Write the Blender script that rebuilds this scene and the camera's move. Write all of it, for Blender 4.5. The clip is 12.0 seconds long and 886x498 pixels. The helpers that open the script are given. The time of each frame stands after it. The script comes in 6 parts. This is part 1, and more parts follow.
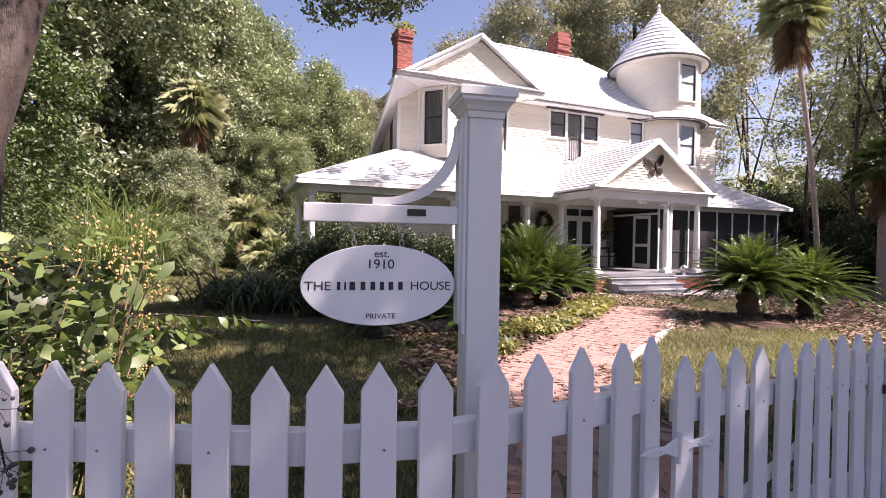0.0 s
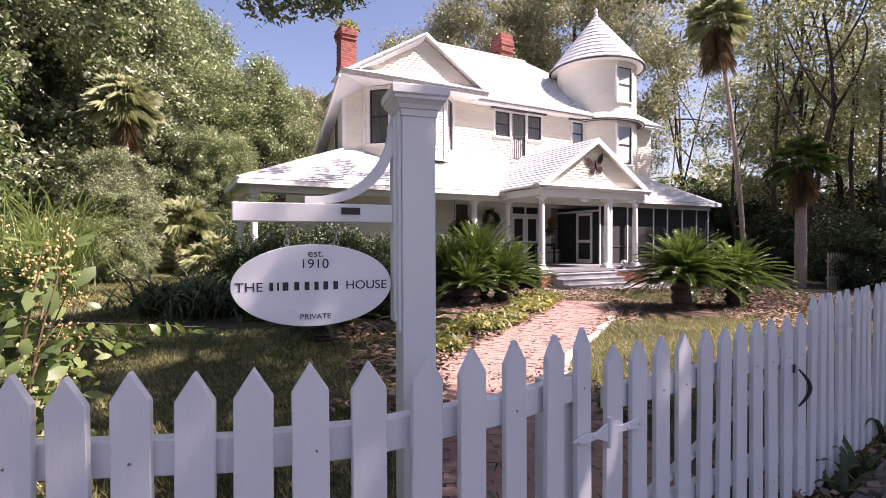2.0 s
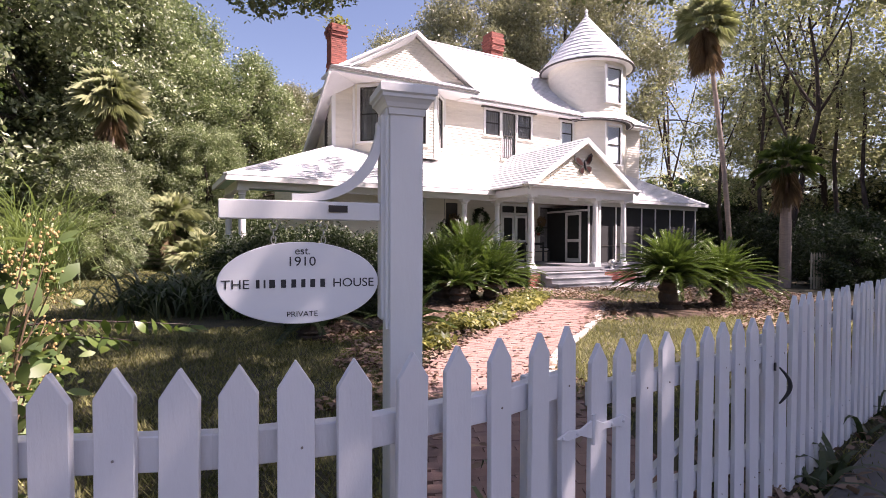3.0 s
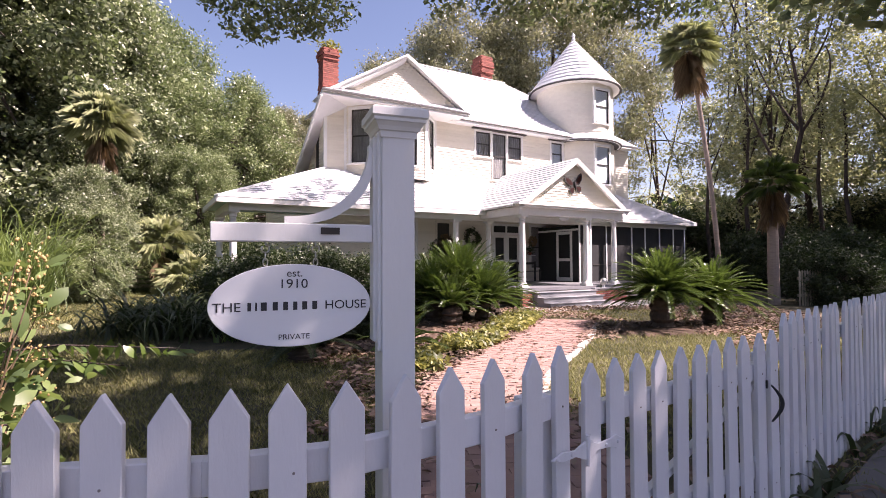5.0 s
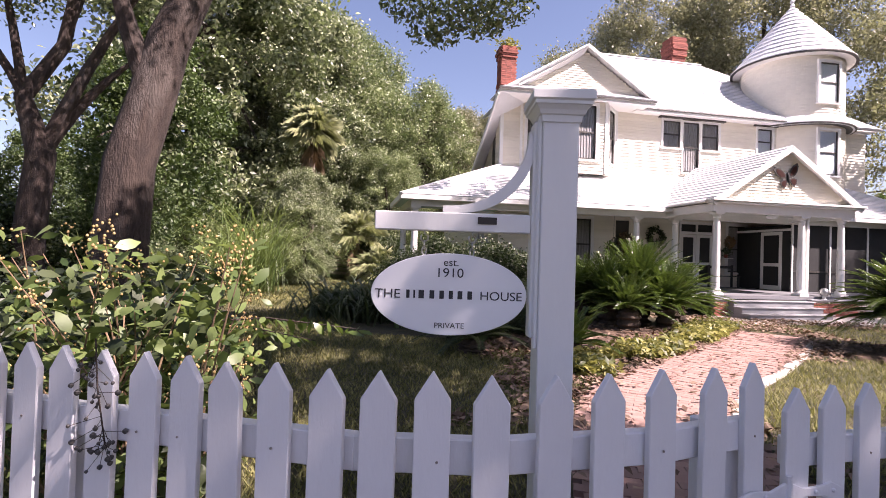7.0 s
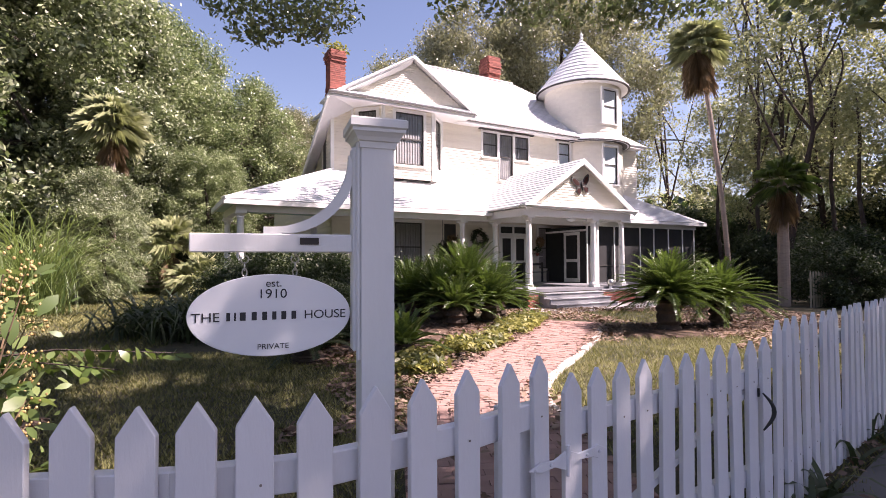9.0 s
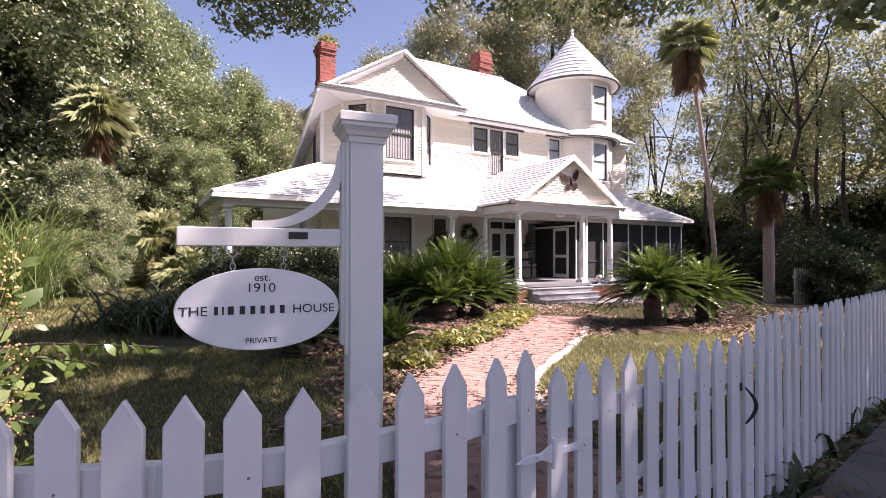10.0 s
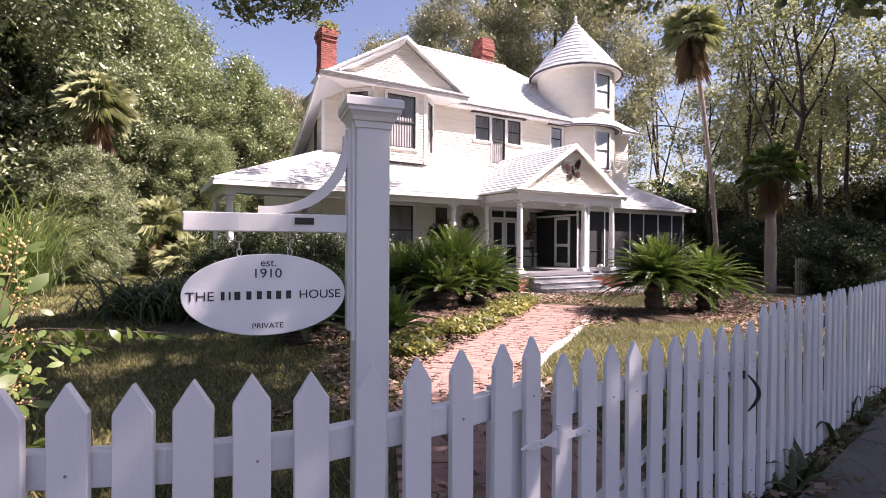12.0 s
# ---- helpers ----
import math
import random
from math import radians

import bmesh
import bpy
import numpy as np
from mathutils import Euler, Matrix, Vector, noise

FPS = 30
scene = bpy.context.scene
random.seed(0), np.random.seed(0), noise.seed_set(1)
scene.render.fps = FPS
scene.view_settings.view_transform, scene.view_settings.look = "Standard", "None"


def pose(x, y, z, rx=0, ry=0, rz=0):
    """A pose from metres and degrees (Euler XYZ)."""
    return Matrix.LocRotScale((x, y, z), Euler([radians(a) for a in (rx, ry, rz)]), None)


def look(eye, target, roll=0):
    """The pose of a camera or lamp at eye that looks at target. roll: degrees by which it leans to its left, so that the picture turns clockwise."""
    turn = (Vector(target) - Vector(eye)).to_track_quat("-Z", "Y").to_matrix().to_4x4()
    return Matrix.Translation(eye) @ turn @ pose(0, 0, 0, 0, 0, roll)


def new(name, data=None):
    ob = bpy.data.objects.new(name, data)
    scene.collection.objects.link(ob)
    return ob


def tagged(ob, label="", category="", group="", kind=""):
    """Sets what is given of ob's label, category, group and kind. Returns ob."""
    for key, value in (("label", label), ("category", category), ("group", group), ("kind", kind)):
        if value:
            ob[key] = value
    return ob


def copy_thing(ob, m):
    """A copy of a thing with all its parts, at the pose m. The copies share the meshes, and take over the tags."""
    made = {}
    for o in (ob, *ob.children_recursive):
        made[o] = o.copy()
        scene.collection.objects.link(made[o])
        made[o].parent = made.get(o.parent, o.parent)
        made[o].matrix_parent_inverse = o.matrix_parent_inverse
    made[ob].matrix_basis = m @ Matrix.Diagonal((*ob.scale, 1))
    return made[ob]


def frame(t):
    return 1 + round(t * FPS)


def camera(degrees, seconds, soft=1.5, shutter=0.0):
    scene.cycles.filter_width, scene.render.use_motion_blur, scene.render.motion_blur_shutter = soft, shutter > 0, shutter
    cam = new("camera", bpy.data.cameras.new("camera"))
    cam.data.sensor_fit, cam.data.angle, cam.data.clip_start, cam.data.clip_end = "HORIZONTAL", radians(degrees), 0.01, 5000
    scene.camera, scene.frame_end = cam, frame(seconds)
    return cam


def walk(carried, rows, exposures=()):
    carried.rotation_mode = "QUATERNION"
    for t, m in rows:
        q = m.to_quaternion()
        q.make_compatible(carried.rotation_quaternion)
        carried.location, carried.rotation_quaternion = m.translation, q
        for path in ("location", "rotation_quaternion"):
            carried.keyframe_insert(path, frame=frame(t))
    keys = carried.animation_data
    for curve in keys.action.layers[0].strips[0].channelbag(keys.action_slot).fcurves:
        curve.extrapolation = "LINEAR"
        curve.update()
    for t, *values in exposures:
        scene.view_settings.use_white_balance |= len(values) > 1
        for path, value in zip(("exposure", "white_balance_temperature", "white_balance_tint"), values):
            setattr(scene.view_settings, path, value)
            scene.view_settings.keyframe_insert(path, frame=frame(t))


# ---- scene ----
cam = camera(82.6, 12.0, soft=0.7)
PATH = [
    (0, pose(0.000, 0.000, 1.506, 89.29, -0.95, -1.70)),
    (0.5, pose(0.012, 0.004, 1.503, 89.33, -0.75, -2.64)),
    (1, pose(0.028, 0.002, 1.502, 89.54, -0.70, -4.12)),
    (1.5, pose(0.044, -0.004, 1.500, 88.73, 0.05, -5.81)),
    (2, pose(0.048, -0.013, 1.500, 89.27, 0.15, -7.40)),
    (2.5, pose(0.050, -0.018, 1.500, 88.97, -0.35, -8.14)),
    (3, pose(0.056, -0.024, 1.500, 89.09, -0.20, -8.55)),
    (5, pose(0.054, -0.032, 1.503, 91.38, 0.26, -9.48)),
    (5.5, pose(0.040, -0.012, 1.499, 91.04, -0.04, -8.28)),
    (6, pose(0.018, 0.028, 1.490, 90.47, -0.77, -1.93)),
    (6.5, pose(0.050, 0.048, 1.489, 90.83, -1.30, 6.32)),
    (7, pose(0.109, 0.045, 1.487, 90.78, -1.80, 10.08)),
    (7.5, pose(0.148, -0.006, 1.518, 91.91, -0.22, 2.17)),
    (7.7, pose(0.151, -0.018, 1.522, 92.45, 0.50, -0.53)),
    (9.3, pose(0.156, -0.058, 1.537, 91.25, 0.00, -9.02)),
    (9.5, pose(0.156, -0.060, 1.537, 91.21, -0.02, -9.30)),
    (10, pose(0.158, -0.063, 1.537, 90.80, -0.09, -9.57)),
    (10.5, pose(0.161, -0.072, 1.536, 90.66, -0.48, -10.35)),
    (11, pose(0.158, -0.072, 1.534, 90.45, -0.70, -10.77)),
    (11.5, pose(0.155, -0.064, 1.531, 90.00, -0.27, -10.37)),
    (12, pose(0.140, -0.056, 1.528, 89.53, -0.30, -9.48)),
]
walk(cam, PATH, [(0.0, 1.60, 6750, 36), (12.0, 1.60, 6750, 36)])

# ---- light ----
SUN_AZ, SUN_EL = -14.0, 50.0          # degrees: azimuth from +x towards +y, height
world = bpy.data.worlds.new("sky")
scene.world = world
world.use_nodes = True
wn = world.node_tree.nodes
sky = wn.new("ShaderNodeTexSky")
sky.sky_type, sky.sun_disc = "NISHITA", False
sky.sun_elevation, sky.sun_rotation = radians(SUN_EL), radians(90 - SUN_AZ)
sky.air_density, sky.dust_density, sky.ozone_density = 1.0, 1.2, 0.9
world.node_tree.links.new(sky.outputs[0], wn["Background"].inputs[0])
wn["Background"].inputs[1].default_value = 0.064
sun = new("sun", bpy.data.lights.new("sun", "SUN"))
sun.data.energy, sun.data.angle, sun.data.color = 5.0, radians(0.53), (1.0, 0.955, 0.88)
sdir = Vector((math.cos(radians(SUN_AZ)) * math.cos(radians(SUN_EL)), math.sin(radians(SUN_AZ)) * math.cos(radians(SUN_EL)), math.sin(radians(SUN_EL))))
sun.matrix_world = look(sdir * 60, (0, 0, 0))


# ---- materials ----
def mat(name, a, b=None, rough=0.6, scale=3.0, fine=45.0, bump=0.0, metal=0.0, spec=0.5, piece=0.0, stain=None, stain_amt=0.0, stretch=(1, 1, 1), stain_scale=0.8):
    """Two-scale mottled surface: colours a and b, fine relief, optional stains and variation from piece to piece."""
    m = bpy.data.materials.new(name)
    m.use_nodes = True
    n, l = m.node_tree.nodes, m.node_tree.links
    bs = n["Principled BSDF"]
    bs.inputs["Metallic"].default_value, bs.inputs["Specular IOR Level"].default_value = metal, spec
    co = n.new("ShaderNodeTexCoord")
    mp = n.new("ShaderNodeMapping")
    mp.inputs["Scale"].default_value = stretch
    l.new(co.outputs["Object"], mp.inputs["Vector"])

    def noise_tex(s, det, rgh=0.6):
        t = n.new("ShaderNodeTexNoise")
        t.inputs["Scale"].default_value, t.inputs["Detail"].default_value, t.inputs["Roughness"].default_value = s, det, rgh
        l.new(mp.outputs[0], t.inputs["Vector"])
        return t
    big, small = noise_tex(scale, 5), noise_tex(fine, 4, 0.7)
    b = b or tuple(x * 0.8 for x in a)
    mx = n.new("ShaderNodeMix")
    mx.data_type = "RGBA"
    mx.inputs["A"].default_value, mx.inputs["B"].default_value = (*a, 1), (*b, 1)
    ad = n.new("ShaderNodeMath")
    ad.operation = "MULTIPLY_ADD"
    ad.inputs[1].default_value = 0.45
    l.new(small.outputs[0], ad.inputs[0])
    mr = n.new("ShaderNodeMapRange")
    mr.inputs[1].default_value, mr.inputs[2].default_value = 0.3, 0.75
    l.new(big.outputs[0], mr.inputs[0])
    sc = n.new("ShaderNodeMath")
    sc.operation = "MULTIPLY_ADD"
    sc.inputs[1].default_value, sc.inputs[2].default_value = 0.75, -0.1
    l.new(mr.outputs[0], sc.inputs[0])
    l.new(sc.outputs[0], ad.inputs[2])
    ad.use_clamp = True
    l.new(ad.outputs[0], mx.inputs["Factor"])
    col = mx.outputs["Result"]
    if stain:
        st = noise_tex(stain_scale, 8, 0.65)
        r2 = n.new("ShaderNodeMapRange")
        r2.inputs[1].default_value, r2.inputs[2].default_value, r2.inputs[4].default_value = 0.52, 0.7, stain_amt
        l.new(st.outputs[0], r2.inputs[0])
        m2 = n.new("ShaderNodeMix")
        m2.data_type = "RGBA"
        m2.inputs["B"].default_value = (*stain, 1)
        l.new(col, m2.inputs["A"])
        l.new(r2.outputs[0], m2.inputs["Factor"])
        col = m2.outputs["Result"]
    if piece:
        oi, ge = n.new("ShaderNodeObjectInfo"), n.new("ShaderNodeNewGeometry")
        s = n.new("ShaderNodeMath")
        l.new(oi.outputs["Random"], s.inputs[0])
        l.new(ge.outputs["Random Per Island"], s.inputs[1])
        fr = n.new("ShaderNodeMath")
        fr.operation = "FRACT"
        l.new(s.outputs[0], fr.inputs[0])
        r3 = n.new("ShaderNodeMapRange")
        r3.inputs[3].default_value, r3.inputs[4].default_value = 1 - piece, 1 + piece
        l.new(fr.outputs[0], r3.inputs[0])
        hs = n.new("ShaderNodeHueSaturation")
        l.new(r3.outputs[0], hs.inputs["Value"])
        l.new(col, hs.inputs["Color"])
        col = hs.outputs[0]
    l.new(col, bs.inputs["Base Color"])
    rr = n.new("ShaderNodeMapRange")
    rr.inputs[3].default_value, rr.inputs[4].default_value = max(0.02, rough - 0.1), min(1, rough + 0.12)
    l.new(small.outputs[0], rr.inputs[0])
    l.new(rr.outputs[0], bs.inputs["Roughness"])
    if bump:
        bp = n.new("ShaderNodeBump")
        bp.inputs["Strength"].default_value, bp.inputs["Distance"].default_value = 0.6, bump
        l.new(small.outputs[0], bp.inputs["Height"])
        l.new(bp.outputs[0], bs.inputs["Normal"])
    return m


def leaf_mat(name, dark, light, through_col, amount=0.35, rough=0.42):
    """Leaves: colour from leaf to leaf, some light passing through, a waxy gloss."""
    m = bpy.data.materials.new(name)
    m.use_nodes = True
    n, l = m.node_tree.nodes, m.node_tree.links
    bs, out = n["Principled BSDF"], n["Material Output"]
    ge = n.new("ShaderNodeNewGeometry")
    mx = n.new("ShaderNodeMix")
    mx.data_type = "RGBA"
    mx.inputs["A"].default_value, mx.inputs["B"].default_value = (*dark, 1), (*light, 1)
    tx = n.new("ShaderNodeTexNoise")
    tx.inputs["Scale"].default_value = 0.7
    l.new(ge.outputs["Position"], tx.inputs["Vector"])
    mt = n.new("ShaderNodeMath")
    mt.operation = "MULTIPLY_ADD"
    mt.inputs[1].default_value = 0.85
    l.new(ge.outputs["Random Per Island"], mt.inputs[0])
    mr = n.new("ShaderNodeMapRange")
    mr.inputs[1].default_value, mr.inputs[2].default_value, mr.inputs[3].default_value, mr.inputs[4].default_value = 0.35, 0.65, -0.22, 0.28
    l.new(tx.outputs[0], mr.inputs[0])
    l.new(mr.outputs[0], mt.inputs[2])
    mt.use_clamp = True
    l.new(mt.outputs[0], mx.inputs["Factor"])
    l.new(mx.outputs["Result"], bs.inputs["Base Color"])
    bs.inputs["Roughness"].default_value = rough
    tr = n.new("ShaderNodeBsdfTranslucent")
    tr.inputs[0].default_value = (*through_col, 1)
    ms = n.new("ShaderNodeMixShader")
    ms.inputs[0].default_value = amount
    l.new(bs.outputs[0], ms.inputs[1])
    l.new(tr.outputs[0], ms.inputs[2])
    l.new(ms.outputs[0], out.inputs[0])
    return m


def glass_mat(name, tint, gloss=0.08):
    m = bpy.data.materials.new(name)
    m.use_nodes = True
    n, l = m.node_tree.nodes, m.node_tree.links
    tp, gl, fr, ms = n.new("ShaderNodeBsdfTransparent"), n.new("ShaderNodeBsdfGlossy"), n.new("ShaderNodeFresnel"), n.new("ShaderNodeMixShader")
    tp.inputs[0].default_value = (*tint, 1)
    gl.inputs["Roughness"].default_value = gloss
    fr.inputs[0].default_value = 1.5
    l.new(fr.outputs[0], ms.inputs[0])
    l.new(tp.outputs[0], ms.inputs[1])
    l.new(gl.outputs[0], ms.inputs[2])
    l.new(ms.outputs[0], n["Material Output"].inputs[0])
    return m


M_FENCE = mat("painted_picket", (0.80, 0.79, 0.80), (0.70, 0.69, 0.70), 0.5, 4, 60, 0.0015, piece=0.04, stain=(0.42, 0.40, 0.36), stain_amt=0.25, stretch=(1, 1, 0.25), stain_scale=5)
M_POST = mat("painted_post", (0.80, 0.79, 0.76), (0.72, 0.71, 0.68), 0.45, 3, 50, 0.001, stain=(0.50, 0.50, 0.46), stain_amt=0.25, stretch=(1, 1, 0.3))
M_SIGN = mat("sign_paint", (0.84, 0.84, 0.84), (0.80, 0.80, 0.80), 0.35, 3, 40, 0.0004)
M_INK = mat("sign_ink", (0.03, 0.03, 0.035), None, 0.5)
M_PLATE = mat("dark_plate", (0.035, 0.025, 0.02), None, 0.4)
M_CHAIN = mat("galvanised_chain", (0.55, 0.55, 0.53), None, 0.35, metal=0.9)
M_SIDING = mat("white_siding", (0.79, 0.745, 0.65), (0.73, 0.685, 0.59), 0.55, 1.5, 30, 0.002, piece=0.03, stain=(0.55, 0.50, 0.40), stain_amt=0.15)
M_TRIM = mat("white_trim", (0.82, 0.81, 0.79), (0.75, 0.74, 0.71), 0.5, 3, 40, 0.001)
M_ROOF = mat("painted_metal_roof", (0.72, 0.72, 0.73), (0.60, 0.60, 0.61), 0.4, 2, 18, 0.004, piece=0.06, stain=(0.38, 0.37, 0.35), stain_amt=0.35)
M_CEIL = mat("pale_green_ceiling", (0.42, 0.60, 0.52), (0.38, 0.55, 0.48), 0.55)
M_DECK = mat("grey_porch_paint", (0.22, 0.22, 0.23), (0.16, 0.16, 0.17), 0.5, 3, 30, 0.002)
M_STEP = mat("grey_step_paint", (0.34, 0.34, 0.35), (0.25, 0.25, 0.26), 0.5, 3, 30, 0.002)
M_GLASS = glass_mat("window_glass", (0.94, 0.95, 0.96))
M_SCREEN = mat("insect_screen", (0.03, 0.03, 0.03), (0.02, 0.02, 0.02), 0.8)
M_SASH = mat("dark_sash", (0.06, 0.055, 0.05), None, 0.5)
M_CURTAIN = mat("grey_curtain", (0.40, 0.39, 0.38), (0.26, 0.255, 0.25), 0.9)
# brightened so that it also gives the reflection of the turret's screens
M_BLIND = mat("white_blind", (0.86, 0.89, 0.92), (0.80, 0.83, 0.86), 0.8)
M_ROOM = mat("dim_room", (0.25, 0.22, 0.18), None, 0.9)
M_BRICK = mat("red_brick", (0.33, 0.105, 0.075), (0.21, 0.066, 0.05), 0.85, 9, 60, 0.003, piece=0.28)
M_MORTAR = mat("mortar", (0.42, 0.37, 0.32), None, 0.9, 6, 60, 0.003)
M_PAVER = mat("path_brick", (0.32, 0.200, 0.168), (0.26, 0.158, 0.132), 0.85, 7, 60, 0.003, piece=0.12, stain=(0.27, 0.18, 0.14), stain_amt=0.35)
M_SAND = mat("path_joint_sand", (0.28, 0.18, 0.15), (0.23, 0.145, 0.12), 0.95, 6, 60, 0.003)
M_SAGOTRUNK = mat("sago_trunk", (0.10, 0.07, 0.05), (0.04, 0.03, 0.022), 0.95, 8, 30, 0.02)
M_TWIG = mat("tan_twig", (0.24, 0.16, 0.09), (0.15, 0.10, 0.06), 0.8, 8, 40)
M_KERB = mat("pale_kerb", (0.52, 0.49, 0.45), (0.36, 0.34, 0.31), 0.85, 5, 50, 0.003)
# far darker than bare concrete: the deep tree shade is in this colour
M_CONC = mat("shaded_sidewalk", (0.135, 0.13, 0.125), (0.10, 0.097, 0.094), 0.9, 2, 60, 0.003, stain=(0.11, 0.105, 0.10), stain_amt=0.5, stain_scale=1.5)
M_SOIL = mat("lawn_soil", (0.060, 0.052, 0.024), (0.025, 0.026, 0.011), 0.95, 1.3, 30, 0.02, stain=(0.19, 0.15, 0.07), stain_amt=0.6, stain_scale=1.1)
M_MULCH = mat("leaf_mulch", (0.11, 0.065, 0.042), (0.05, 0.032, 0.022), 0.95, 5, 40, 0.02, stain=(0.28, 0.17, 0.10), stain_amt=0.6, stain_scale=3)
M_BARK = mat("oak_bark", (0.075, 0.052, 0.040), (0.013, 0.009, 0.008), 0.95, 9, 34, 0.09, stretch=(1, 1, 0.3), stain=(0.13, 0.11, 0.095), stain_amt=0.6, stain_scale=3)
M_PALMBARK = mat("palm_bark", (0.34, 0.27, 0.22), (0.22, 0.17, 0.14), 0.95, 6, 20, 0.02, stretch=(1, 1, 3))
M_BUTTERFLY = mat("butterfly_metal", (0.05, 0.013, 0.009), (0.03, 0.009, 0.007), 0.8, 8, spec=0.2)
M_IRON = mat("black_iron", (0.02, 0.02, 0.02), None, 0.5)
# oak and broad leaf: pale end carries sun glints, near-black end shaded gaps
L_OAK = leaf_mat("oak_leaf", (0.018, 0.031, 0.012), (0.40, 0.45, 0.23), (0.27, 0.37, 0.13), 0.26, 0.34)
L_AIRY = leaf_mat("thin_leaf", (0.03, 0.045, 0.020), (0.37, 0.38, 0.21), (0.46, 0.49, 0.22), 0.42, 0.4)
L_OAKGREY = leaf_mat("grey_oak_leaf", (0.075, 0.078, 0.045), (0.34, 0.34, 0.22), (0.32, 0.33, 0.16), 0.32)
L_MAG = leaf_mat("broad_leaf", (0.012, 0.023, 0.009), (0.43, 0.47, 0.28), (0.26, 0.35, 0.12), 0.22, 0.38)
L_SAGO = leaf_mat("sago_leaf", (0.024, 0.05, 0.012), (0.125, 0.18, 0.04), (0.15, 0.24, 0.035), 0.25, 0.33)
L_PALM = leaf_mat("palm_leaf", (0.15, 0.18, 0.09), (0.55, 0.56, 0.32), (0.48, 0.52, 0.22), 0.35)
L_DRY = leaf_mat("dry_frond", (0.14, 0.09, 0.05), (0.32, 0.23, 0.13), (0.25, 0.17, 0.08), 0.25, 0.7)
# dark leaf; also puts shade into bush insides and plants out of the sun
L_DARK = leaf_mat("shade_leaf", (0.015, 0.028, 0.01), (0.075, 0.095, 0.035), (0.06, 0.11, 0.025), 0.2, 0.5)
L_MYRTLE = leaf_mat("myrtle_leaf", (0.045, 0.085, 0.022), (0.21, 0.27, 0.09), (0.28, 0.38, 0.09), 0.32, 0.45)
L_POD = leaf_mat("seed_pod", (0.26, 0.17, 0.055), (0.50, 0.36, 0.15), (0.4, 0.28, 0.08), 0.15, 0.6)
L_GRASS = leaf_mat("grass_blade", (0.020, 0.027, 0.009), (0.31, 0.295, 0.11), (0.25, 0.265, 0.07), 0.25, 0.75)
L_LITTER = leaf_mat("fallen_leaf", (0.09, 0.052, 0.034), (0.34, 0.245, 0.175), (0.2, 0.1, 0.04), 0.1, 0.8)
L_COVER = leaf_mat("ground_cover_leaf", (0.05, 0.068, 0.016), (0.36, 0.33, 0.09), (0.34, 0.35, 0.09), 0.3, 0.5)
L_CEDAR = leaf_mat("cedar_spray", (0.016, 0.036, 0.010), (0.10, 0.145, 0.045), (0.10, 0.17, 0.03), 0.2, 0.55)


